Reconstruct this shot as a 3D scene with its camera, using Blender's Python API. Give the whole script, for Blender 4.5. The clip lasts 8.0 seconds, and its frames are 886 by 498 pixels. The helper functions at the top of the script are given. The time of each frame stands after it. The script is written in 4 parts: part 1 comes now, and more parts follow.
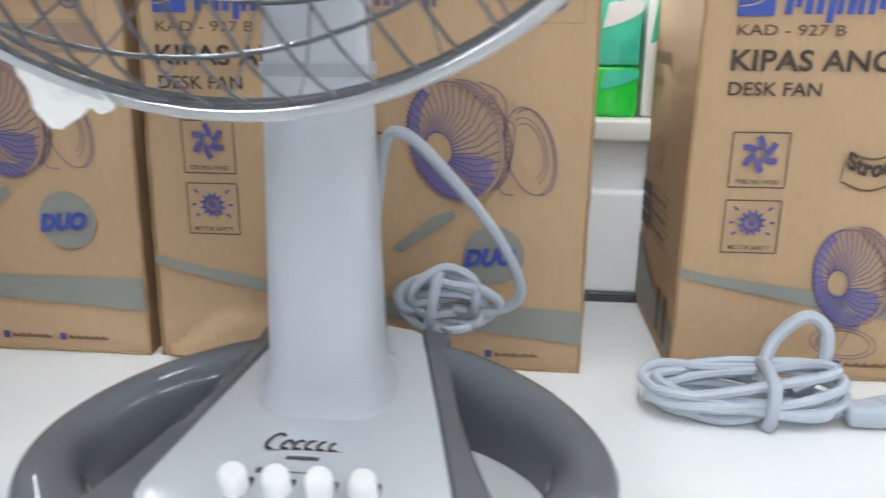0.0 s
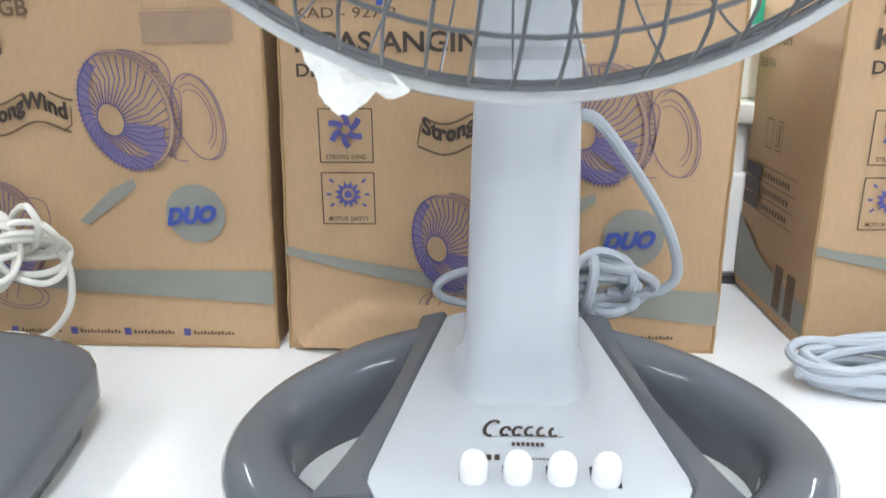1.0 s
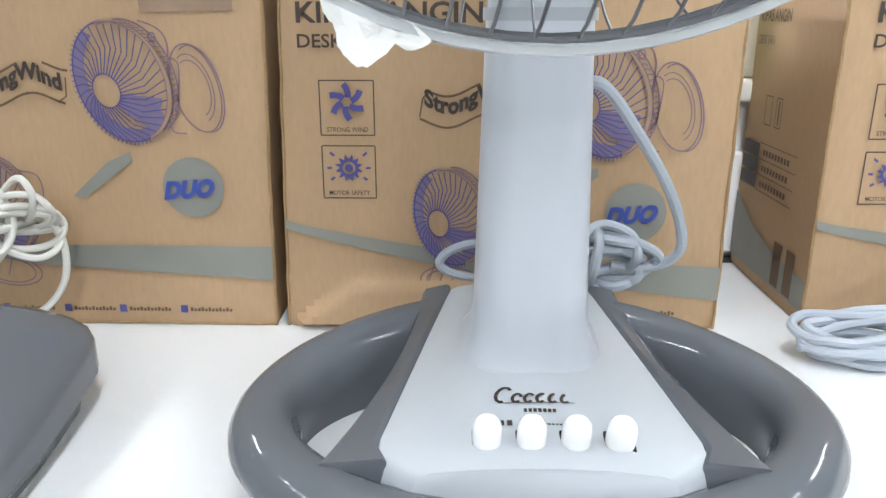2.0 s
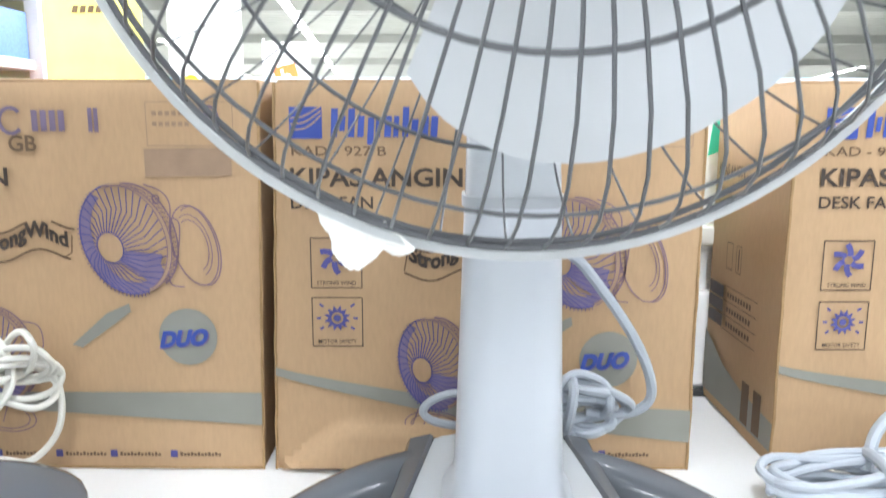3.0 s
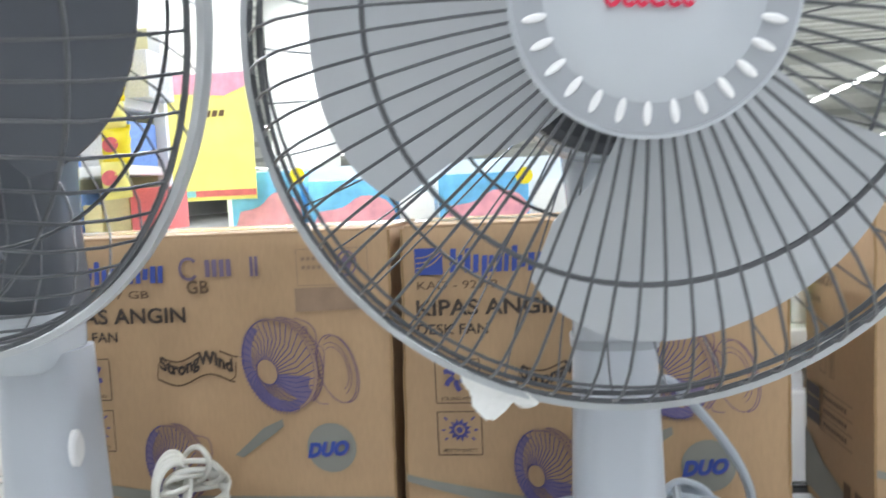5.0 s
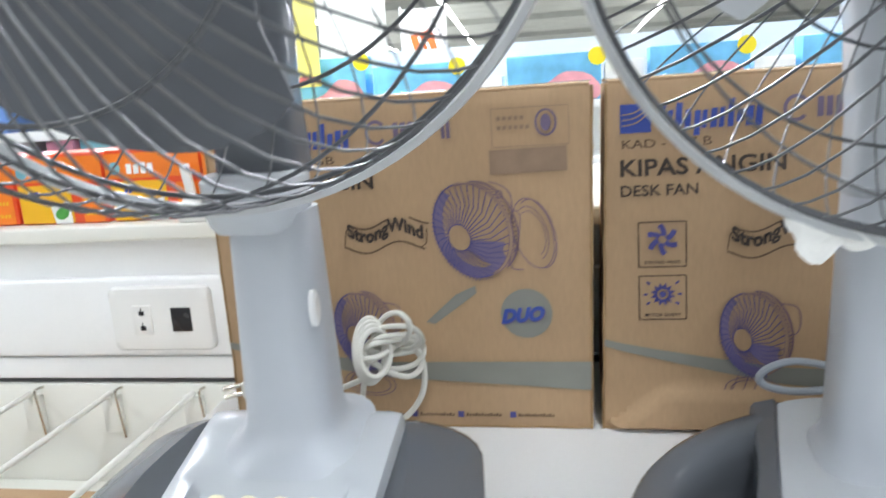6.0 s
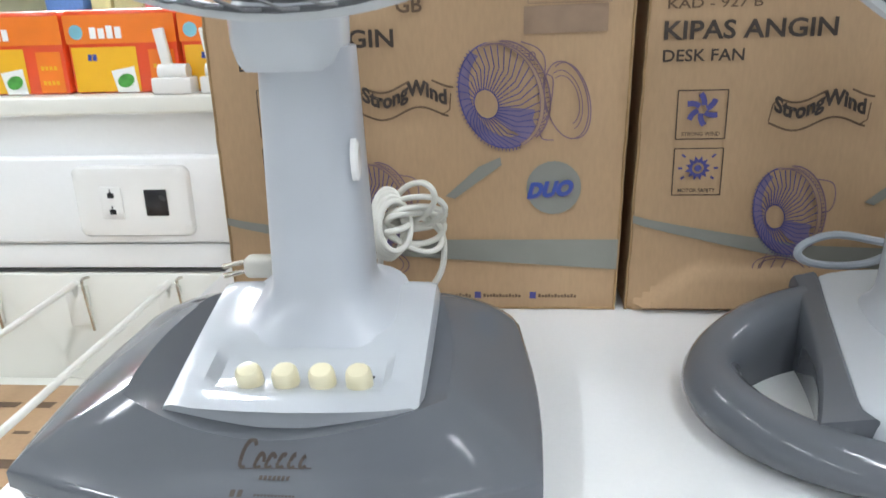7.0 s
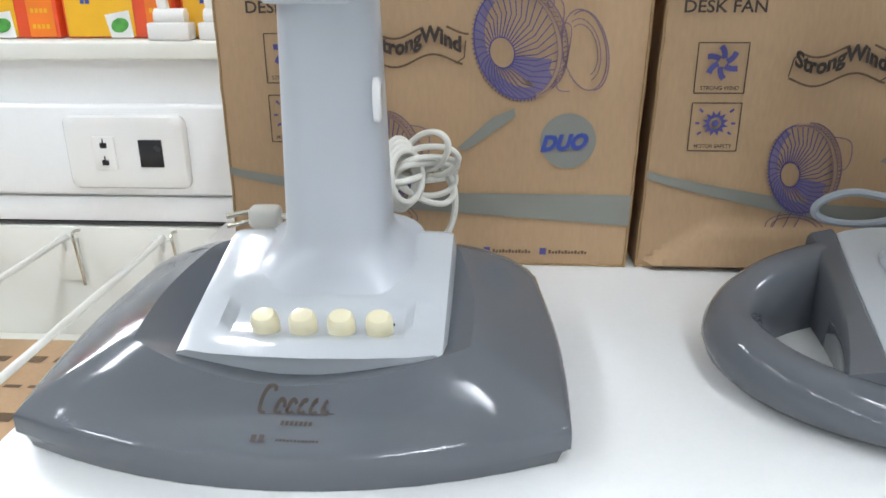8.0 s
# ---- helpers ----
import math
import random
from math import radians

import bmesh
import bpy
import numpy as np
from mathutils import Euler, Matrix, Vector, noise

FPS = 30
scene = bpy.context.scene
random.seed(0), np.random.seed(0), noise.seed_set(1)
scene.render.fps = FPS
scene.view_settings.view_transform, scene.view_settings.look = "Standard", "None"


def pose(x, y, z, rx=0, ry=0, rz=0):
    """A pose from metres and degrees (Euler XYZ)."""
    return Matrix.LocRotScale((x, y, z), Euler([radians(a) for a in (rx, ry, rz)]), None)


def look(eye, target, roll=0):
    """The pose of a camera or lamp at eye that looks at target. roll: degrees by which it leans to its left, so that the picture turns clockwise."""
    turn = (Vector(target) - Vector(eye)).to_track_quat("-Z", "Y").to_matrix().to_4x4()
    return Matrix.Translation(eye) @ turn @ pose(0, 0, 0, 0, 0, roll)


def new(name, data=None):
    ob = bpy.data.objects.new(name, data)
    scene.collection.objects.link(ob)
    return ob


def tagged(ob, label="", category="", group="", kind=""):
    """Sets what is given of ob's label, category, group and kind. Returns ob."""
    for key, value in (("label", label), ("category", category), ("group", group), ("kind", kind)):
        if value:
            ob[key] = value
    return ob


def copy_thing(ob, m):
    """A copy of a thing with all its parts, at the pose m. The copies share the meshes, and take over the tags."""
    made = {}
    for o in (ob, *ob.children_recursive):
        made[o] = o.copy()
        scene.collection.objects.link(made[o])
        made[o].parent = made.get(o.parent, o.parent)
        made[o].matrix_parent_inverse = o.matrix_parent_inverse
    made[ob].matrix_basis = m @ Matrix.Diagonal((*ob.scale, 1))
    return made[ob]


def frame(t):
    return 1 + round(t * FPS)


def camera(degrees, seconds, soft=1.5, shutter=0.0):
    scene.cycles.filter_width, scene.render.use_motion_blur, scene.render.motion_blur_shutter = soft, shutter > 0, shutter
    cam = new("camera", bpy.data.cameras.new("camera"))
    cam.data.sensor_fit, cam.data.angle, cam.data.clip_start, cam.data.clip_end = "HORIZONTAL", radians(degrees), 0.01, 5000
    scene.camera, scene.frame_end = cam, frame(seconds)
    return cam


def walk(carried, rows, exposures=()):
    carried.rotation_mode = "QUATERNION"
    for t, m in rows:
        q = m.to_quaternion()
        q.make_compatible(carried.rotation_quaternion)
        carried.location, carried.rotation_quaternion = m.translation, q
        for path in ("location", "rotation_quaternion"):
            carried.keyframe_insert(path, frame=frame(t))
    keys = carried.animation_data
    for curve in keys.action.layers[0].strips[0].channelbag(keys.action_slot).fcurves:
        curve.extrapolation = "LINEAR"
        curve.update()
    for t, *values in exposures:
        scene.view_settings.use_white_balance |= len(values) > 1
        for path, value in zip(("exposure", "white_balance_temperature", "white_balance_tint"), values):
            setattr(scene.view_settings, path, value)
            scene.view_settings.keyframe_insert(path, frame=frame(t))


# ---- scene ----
cam = camera(61.0, 8.0, 1.5, 0.4)
PATH = [
    (0, (0.246, -0.483, 0.229), (0.085, 1.411, -0.327), 0.4),
    (0.5, (0.174, -0.488, 0.236), (0.001, 1.403, -0.342), -0.1),
    (1, (0.135, -0.489, 0.226), (0.044, 1.411, -0.358), -0.4),
    (1.2, (0.127, -0.488, 0.217), (0.07, 1.405, -0.399), -0.2),
    (2.3, (0.122, -0.492, 0.212), (0.080, 1.432, -0.364), 0.1),
    (2.5, (0.124, -0.498, 0.226), (0.0865, 1.442, -0.274), 0.3),
    (3, (0.123, -0.511, 0.251), (0.120, 1.458, -0.089), 0.1),
    (3.5, (0.123, -0.531, 0.285), (0.118, 1.458, 0.081), 0.2),
    (4, (0.136, -0.562, 0.307), (0.060, 1.436, 0.216), -0.4),
    (4.2, (0.138, -0.577, 0.312), (0.024, 1.422, 0.266), -0.4),
    (5.5, (0.061, -0.581, 0.297), (-0.252, 1.372, -0.002), -4.1),
    (6, (-0.014, -0.577, 0.285), (-0.369, 1.343, -0.149), -4.1),
    (6.5, (-0.059, -0.569, 0.261), (-0.375, 1.331, -0.277), -3.5),
    (7, (-0.091, -0.559, 0.238), (-0.263, 1.331, -0.394), -1.8),
    (7.5, (-0.105, -0.554, 0.229), (-0.221, 1.329, -0.434), -0.9),
    (8, (-0.116, -0.554, 0.221), (-0.229, 1.316, -0.482), -0.3),
]
walk(cam, [(t, look(eye, aim, roll)) for t, eye, aim, roll in PATH],
     [(0, 0.05), (0.5, 0.28), (1.0, 0.44), (2.5, 0.43), (3.0, 0.7), (3.5, 0.5), (4.0, 0.0), (4.2, -0.15), (5.5, -0.12), (6.5, 0.0), (8.0, -0.04)])

# ---- light ----
world = bpy.data.worlds.new("world")
scene.world = world
world.use_nodes = True
world.node_tree.nodes["Background"].inputs[0].default_value = (0.92, 0.97, 1.0, 1)
world.node_tree.nodes["Background"].inputs[1].default_value = 0.35
STRIP_POWER = 119
STRIP_GLOW = 9


# ---- materials ----
def material(name, base, rough=0.5, metal=0.0, smear=0.12, vary=0.06, scale=8.0, grain=0.0, grain_scale=200.0, bump=0.0, coat=0.0, spec=0.5, emit=0.0, rand=0.0, stretch=(1, 1, 1)):
    m = bpy.data.materials.new(name)
    m.use_nodes = True
    nt = m.node_tree
    b = nt.nodes["Principled BSDF"]
    b.inputs["Roughness"].default_value, b.inputs["Metallic"].default_value = rough, metal
    b.inputs["Coat Weight"].default_value = coat
    b.inputs["Specular IOR Level"].default_value = spec
    co = nt.nodes.new("ShaderNodeTexCoord")
    mp = nt.nodes.new("ShaderNodeMapping")
    mp.inputs["Scale"].default_value = stretch
    nt.links.new(co.outputs["Object"], mp.inputs[0])
    n1 = nt.nodes.new("ShaderNodeTexNoise")
    n1.inputs["Scale"].default_value, n1.inputs["Detail"].default_value = scale, 5
    n2 = nt.nodes.new("ShaderNodeTexNoise")
    n2.inputs["Scale"].default_value, n2.inputs["Detail"].default_value = grain_scale, 3
    for n in (n1, n2):
        nt.links.new(mp.outputs[0], n.inputs["Vector"])

    def maths(op, a, c):
        k = nt.nodes.new("ShaderNodeMath")
        k.operation = op
        for j, v in enumerate((a, c)):
            if isinstance(v, float):
                k.inputs[j].default_value = v
            else:
                nt.links.new(v, k.inputs[j])
        return k.outputs[0]
    v = maths("MULTIPLY", maths("SUBTRACT", n1.outputs["Fac"], 0.5), float(vary * 4))
    g = maths("MULTIPLY", maths("SUBTRACT", n2.outputs["Fac"], 0.5), float(grain * 4))
    tot = maths("ADD", maths("ADD", v, g), 1.0)
    if rand:
        oi = nt.nodes.new("ShaderNodeObjectInfo")
        tot = maths("MULTIPLY", tot, maths("ADD", maths("MULTIPLY", oi.outputs["Random"], float(rand)), float(1 - rand / 2)))
    mul = nt.nodes.new("ShaderNodeVectorMath")
    mul.operation = "SCALE"
    mul.inputs[0].default_value = base
    nt.links.new(tot, mul.inputs["Scale"])
    nt.links.new(mul.outputs[0], b.inputs["Base Color"])
    rr = maths("ADD", maths("MULTIPLY", maths("SUBTRACT", n1.outputs["Fac"], 0.5), float(smear)), float(rough))
    nt.links.new(rr, b.inputs["Roughness"])
    if bump:
        bp = nt.nodes.new("ShaderNodeBump")
        bp.inputs["Strength"].default_value, bp.inputs["Distance"].default_value = bump, 0.001
        nt.links.new(n2.outputs["Fac"], bp.inputs["Height"])
        nt.links.new(bp.outputs[0], b.inputs["Normal"])
    if emit:
        b.inputs["Emission Color"].default_value = (0.97, 0.99, 1.0, 1)
        b.inputs["Emission Strength"].default_value = emit
    return m


CARD = material("cardboard", (0.435, 0.288, 0.162), 0.75, vary=0.06, scale=9, grain=0.05, grain_scale=420, bump=0.10, stretch=(1, 1, 0.25))
CARD_EDGE = material("cardboard_edge", (0.33, 0.21, 0.10), 0.85, vary=0.12, scale=30, grain=0.1)
TAPE = material("packing_tape", (0.45, 0.32, 0.17), 0.22, vary=0.05)
INK_BLUE = material("blue_ink", (0.070, 0.068, 0.235), 0.6, vary=0.12, scale=40)
INK_LOGO = material("bright_blue_ink", (0.035, 0.070, 0.32), 0.55, vary=0.08, scale=40)
INK_VIOLET = material("violet_ink", (0.20, 0.13, 0.17), 0.65, vary=0.12, scale=40)
INK_SHADE = material("pale_blue_ink", (0.185, 0.145, 0.245), 0.65, vary=0.15, scale=60)
INK_WASH = material("pale_violet_ink", (0.38, 0.25, 0.16), 0.7, vary=0.08, scale=40)
INK_BLACK = material("black_ink", (0.045, 0.03, 0.022), 0.6, vary=0.15, scale=60)
INK_BROWN = material("brown_ink", (0.12, 0.07, 0.035), 0.6, vary=0.15, scale=60)
INK_GREY = material("grey_green_ink", (0.235, 0.235, 0.205), 0.6, vary=0.06, scale=30)
INK_FADED = material("faded_violet_ink", (0.16, 0.12, 0.19), 0.65, vary=0.2, scale=60)
INK_STAMP = material("stamp_ink", (0.30, 0.20, 0.13), 0.7, vary=0.15, scale=60)
INK_RED = material("red_ink", (0.62, 0.02, 0.07), 0.4)
WHITE_METAL = material("white_painted_steel", (0.86, 0.87, 0.87), 0.32, vary=0.02, scale=3, grain=0.01, coat=0.2)
SHELF_WHITE = material("white_shelf_board", (0.80, 0.81, 0.81), 0.30, vary=0.025, scale=6, grain=0.012, grain_scale=300)
CREAM_METAL = material("cream_painted_steel", (0.79, 0.79, 0.73), 0.35, vary=0.03, scale=4)
WIRE_WHITE = material("white_coated_wire", (0.78, 0.78, 0.73), 0.35, vary=0.04, scale=20)
DARK_GAP = material("dark_joint", (0.05, 0.05, 0.05), 0.7)
SOCKET = material("white_socket_plastic", (0.82, 0.82, 0.80), 0.22, vary=0.015, coat=0.3)
BLACK_PLASTIC = material("black_plastic", (0.015, 0.015, 0.018), 0.25, vary=0.1, scale=40)
STEEL = material("nickel_steel", (0.62, 0.58, 0.50), 0.25, metal=1.0)
GREY_DARK = material("dark_grey_gloss_plastic", (0.122, 0.131, 0.147), 0.10, smear=0.03, vary=0.03, scale=5, spec=0.42)
GREY_LIGHT = material("light_grey_gloss_plastic", (0.51, 0.54, 0.575), 0.15, smear=0.02, vary=0.015, scale=3)
PETAL_GREY = material("mid_grey_plastic", (0.36, 0.38, 0.41), 0.3, vary=0.03)
POLE_GREY = material("light_grey_satin_plastic", (0.49, 0.52, 0.565), 0.28, smear=0.03, vary=0.02, scale=8)
BLADE_LIGHT = material("pale_grey_blade", (0.47, 0.49, 0.51), 0.35, vary=0.02, scale=6)
BLADE_DARK = material("slate_grey_blade", (0.095, 0.102, 0.118), 0.25, vary=0.03, scale=6)
WIRE_DARK = material("dark_grey_grille_wire", (0.085, 0.089, 0.096), 0.36, metal=0.0, vary=0.08, scale=30)
RIM_GREY = material("grey_rim_plastic", (0.50, 0.52, 0.53), 0.35, vary=0.04, scale=20)
MOTOR_DARK = material("dark_motor_plastic", (0.05, 0.053, 0.06), 0.4, vary=0.05)
BTN_WHITE = material("white_button", (0.86, 0.86, 0.86), 0.25)
BTN_CREAM = material("cream_button", (0.80, 0.74, 0.52), 0.30, vary=0.03, scale=60)
CORD_GREY = material("grey_cord", (0.40, 0.44, 0.49), 0.42, vary=0.05, scale=30)
CORD_WHITE = material("white_cord", (0.74, 0.73, 0.67), 0.42, vary=0.04, scale=30)
PAPER = material("white_paper", (0.82, 0.82, 0.79), 0.8, vary=0.05, scale=40, grain=0.03)
PACK_RED = material("orange_red_wrapper", (0.80, 0.085, 0.02), 0.3, vary=0.10, scale=15, coat=0.3)
PACK_ORANGE = material("orange_wrapper", (0.86, 0.21, 0.02), 0.3, vary=0.12, scale=18, coat=0.3)
PACK_YELLOW = material("yellow_wrapper", (0.86, 0.47, 0.02), 0.3, vary=0.08, scale=18, coat=0.3)
PACK_WHITE = material("white_print", (0.85, 0.85, 0.83), 0.4)
PACK_GREEN = material("leaf_green_print", (0.08, 0.33, 0.06), 0.4, vary=0.3, scale=120)
BRIGHT_GREEN = material("bright_green_wrapper", (0.01, 0.62, 0.05), 0.3, vary=0.12, scale=20, coat=0.4)
TEAL = material("mint_wrapper", (0.05, 0.60, 0.40), 0.3, vary=0.12, scale=20, coat=0.4)
CARTON = material("brown_carton", (0.50, 0.33, 0.19), 0.7, vary=0.06, scale=10, grain=0.05, grain_scale=300)
CEIL = material("grey_roof_deck", (0.50, 0.51, 0.47), 0.6, vary=0.10, scale=1.2)
BEAM = material("grey_roof_beam", (0.42, 0.43, 0.40), 0.6, vary=0.08, scale=2)
WALL = material("store_wall_paint", (0.74, 0.74, 0.70), 0.7, vary=0.04, scale=1.5, grain=0.02, grain_scale=60)
TILE = material("floor_tile", (0.62, 0.61, 0.58), 0.2, vary=0.05, scale=2)
GLOW = material("lamp_tube", (0.9, 0.9, 0.9), 0.4, emit=STRIP_GLOW)
YELLOW_PANEL = material("yellow_poster_paper", (0.82, 0.74, 0.22), 0.6, vary=0.12, scale=9)
PALE_YELLOW = material("pale_yellow_pack", (0.78, 0.74, 0.45), 0.5, vary=0.10, scale=9, rand=0.3)
SKY_PRINT = material("sky_blue_print", (0.16, 0.50, 0.80), 0.4, vary=0.25, scale=12, rand=0.2)
ROSE_PRINT = material("rose_print", (0.80, 0.36, 0.42), 0.4, vary=0.2, scale=14, rand=0.2)
YELLOW_DOT = material("yellow_sticker", (0.88, 0.72, 0.02), 0.4)
ORANGE_SIGN = material("orange_sign_print", (0.80, 0.16, 0.03), 0.4)
COLOURS = [material(n, c, 0.4, vary=0.18, scale=25, rand=0.35) for n, c in (
    ("blue_goods", (0.16, 0.30, 0.66)), ("red_goods", (0.70, 0.16, 0.16)), ("white_goods", (0.75, 0.76, 0.78)), ("sand_goods", (0.80, 0.70, 0.36)),
    ("pink_goods", (0.70, 0.30, 0.42)), ("slate_goods", (0.48, 0.50, 0.55)), ("cyan_goods", (0.22, 0.52, 0.62)))]


# ---- mesh helpers ----
def finish(name, bm, mat, smooth=True):
    me = bpy.data.meshes.new(name)
    bmesh.ops.recalc_face_normals(bm, faces=bm.faces[:])
    bm.to_mesh(me)
    bm.free()
    me.materials.append(mat)
    if smooth:
        me.polygons.foreach_set("use_smooth", [True] * len(me.polygons))
        me.set_sharp_from_angle(angle=radians(38))
    return me


def part(name, bm, mat, parent, label="", smooth=True, at=None):
    ob = new(name, finish(name, bm, mat, smooth))
    ob.parent = parent
    if at is not None:
        ob.matrix_basis = at
    return tagged(ob, label)


def shared(name, me, parent, at):
    ob = new(name, me)
    ob.parent = parent
    ob.matrix_basis = at
    return ob


def thing(name, label, category, at=None, group="", kind=""):
    ob = new(name)
    ob.empty_display_size = 0.02
    if at is not None:
        ob.matrix_basis = at
    return tagged(ob, label, category, group, kind)


def solid(name, bm, mat, label, category="", kind="structure", smooth=False):
    return tagged(new(name, finish(name, bm, mat, smooth)), label, category, "", kind)


def block(bm, x0, x1, y0, y1, z0, z1, bevel=0.0, seg=2):
    r = bmesh.ops.create_cube(bm, size=1, matrix=Matrix.Translation(((x0 + x1) / 2, (y0 + y1) / 2, (z0 + z1) / 2)) @ Matrix.Diagonal((x1 - x0, y1 - y0, z1 - z0, 1)))
    if bevel:
        vs = set(r["verts"])
        es = [e for e in bm.edges if e.verts[0] in vs and e.verts[1] in vs]
        bmesh.ops.bevel(bm, geom=es, offset=bevel, segments=seg, affect="EDGES", profile=0.5)
    return bm


def loft(bm, rings, cap=True, closed=False):
    rows = [[bm.verts.new(p) for p in ring] for ring in rings]
    n = len(rows[0])
    pairs = list(zip(rows, rows[1:])) + ([(rows[-1], rows[0])] if closed else [])
    for a, b in pairs:
        for i in range(n):
            bm.faces.new((a[i], a[(i + 1) % n], b[(i + 1) % n], b[i]))
    if cap and not closed:
        bm.faces.new(rows[0])
        bm.faces.new(rows[-1])
    return bm


def tube(bm, pts, r, seg=8, closed=False):
    pts = [Vector(p) for p in pts]
    n = len(pts)
    rings = []
    up = None
    for i, p in enumerate(pts):
        a = pts[(i - 1) % n] if closed or i else pts[0]
        b = pts[(i + 1) % n] if closed or i < n - 1 else pts[-1]
        d = (b - a).normalized()
        if up is None:
            up = d.orthogonal().normalized()
        up = (up - d * up.dot(d)).normalized()
        side = d.cross(up)
        rings.append([p + (up * math.cos(k) + side * math.sin(k)) * r for k in (2 * math.pi * j / seg for j in range(seg))])
    return loft(bm, rings, closed=closed)


def spline(ctrl, n=8, closed=False):
    ctrl = [Vector(c) for c in ctrl]
    out = []
    m = len(ctrl)
    for i in range(m if closed else m - 1):
        if closed:
            p = [ctrl[(i + k) % m] for k in (-1, 0, 1, 2)]
        else:
            p = [ctrl[min(max(i + k, 0), m - 1)] for k in (-1, 0, 1, 2)]
        for j in range(n):
            t = j / n
            out.append(0.5 * (2 * p[1] + (p[2] - p[0]) * t + (2 * p[0] - 5 * p[1] + 4 * p[2] - p[3]) * t * t + (3 * p[1] - p[0] - 3 * p[2] + p[3]) * t ** 3))
    if not closed:
        out.append(ctrl[-1])
    return out


def lathe_y(bm, prof, seg=48):
    """A solid turned round the y axis: (radius, y) from front to back."""
    rings = [[(r * math.cos(2 * math.pi * j / seg), y, r * math.sin(2 * math.pi * j / seg)) for j in range(seg)] for r, y in prof]
    return loft(bm, rings)


def rrect(w, d, r, n=5):
    """A rounded rectangle round the origin, anticlockwise."""
    pts = []
    for cx, cy, a0 in ((1, 1, 0), (-1, 1, 90), (-1, -1, 180), (1, -1, 270)):
        for k in range(n + 1):
            a = radians(a0 + 90 * k / n)
            pts.append((cx * (w / 2 - r) + r * math.cos(a), cy * (d / 2 - r) + r * math.sin(a)))
    return pts


def ribbon(bm, pts, w, y=0.0):
    """A flat printed line on an x-z face."""
    pts = [Vector((p[0], p[1])) for p in pts]
    rows = []
    for i, p in enumerate(pts):
        d = (pts[min(i + 1, len(pts) - 1)] - pts[max(i - 1, 0)])
        d = d.normalized() if d.length > 1e-9 else Vector((1, 0))
        nrm = Vector((-d.y, d.x)) * w / 2
        rows.append((bm.verts.new((p.x + nrm.x, y, p.y + nrm.y)), bm.verts.new((p.x - nrm.x, y, p.y - nrm.y))))
    for a, b in zip(rows, rows[1:]):
        bm.faces.new((a[0], a[1], b[1], b[0]))
    return bm


def patch(bm, pts, y=0.0):
    bm.faces.new([bm.verts.new((p[0], y, p[1])) for p in pts])
    return bm


def ell(cx, cz, a, b, turn=0.0, n=40, a0=0.0, a1=360.0):
    c, s = math.cos(radians(turn)), math.sin(radians(turn))
    out = []
    for k in range(n + 1):
        t = radians(a0 + (a1 - a0) * k / n)
        x, z = a * math.cos(t), b * math.sin(t)
        out.append((cx + x * c - z * s, cz + x * s + z * c))
    return out


def lettering(body, x, z, w, h, bold=0.0, arc=None):
    """A bmesh of words on an x-z face, fitted to the width w and height h from the lower left corner (x, z)."""
    cu = bpy.data.curves.new("words", "FONT")
    cu.body, cu.size, cu.offset, cu.resolution_u = body, 1.0, bold, 3
    ob = new("words", cu)
    bpy.context.view_layer.update()
    me = bpy.data.meshes.new_from_object(ob.evaluated_get(bpy.context.evaluated_depsgraph_get()))
    bpy.data.objects.remove(ob)
    bm = bmesh.new()
    bm.from_mesh(me)
    xs, ys = [v.co.x for v in bm.verts], [v.co.y for v in bm.verts]
    x0, x1, y0, y1 = min(xs), max(xs), min(ys), max(ys)
    for v in bm.verts:
        u, k = (v.co.x - x0) / (x1 - x0), (v.co.y - y0) / (y1 - y0)
        v.co = (x + u * w, 0, z + k * h + (arc(u) if arc else 0))
    return bm


def bars(bm, x, z, w, h, n, gap=0.25, lean=0.0, y=0.0, heights=(1.0,)):
    """Plain bars in the room of words that are not lettered."""
    step = w / n
    for i in range(n):
        a, b, k = x + i * step, x + (i + 1 - gap) * step, h * heights[i % len(heights)]
        patch(bm, ((a, z), (b, z), (b + lean * k, z + k), (a + lean * k, z + k)), y)
    return bm


# ---- the shelf unit and its back panel ----
EDGE = -0.358
bm = block(bmesh.new(), EDGE, 1.6, -0.62, 0.150, -0.030, 0.0, 0.002)
solid("shelf", bm, SHELF_WHITE, "glossy white shelf board of a shop display unit", "shelf", smooth=True)
bm = block(bmesh.new(), -2.2, 2.0, 0.166, 0.19, -0.16, 0.150)
solid("wall_back_panel", bm, WHITE_METAL, "white painted steel back panel of the display unit", "panel")
bm = block(bmesh.new(), -2.2, 2.0, 0.153, 0.166, 0.007, 0.098, 0.004, 3)
solid("trim_socket_rail", bm, WHITE_METAL, "white raised steel rail that carries the sockets", "rail", smooth=True)
bm = block(bmesh.new(), -2.2, 2.0, 0.150, 0.50, 0.140, 0.158, 0.003, 3)
solid("shelf_ledge", bm, CREAM_METAL, "cream painted steel ledge along the top of the back panel", "ledge", smooth=True)
bm = block(bmesh.new(), -2.2, 2.0, 0.1585, 0.166, -0.022, 0.004, 0.002)
solid("trim_lower_rail", bm, WHITE_METAL, "white steel rail below the socket rail", "rail", smooth=True)
bm = block(bmesh.new(), -2.2, 2.0, 0.1595, 0.166, -0.026, -0.0235)
solid("trim_dark_joint", bm, DARK_GAP, "narrow dark joint under the lower rail", "joint")
bm = block(bmesh.new(), EDGE, 1.6, 0.1505, 0.1575, -0.02, 0.004)
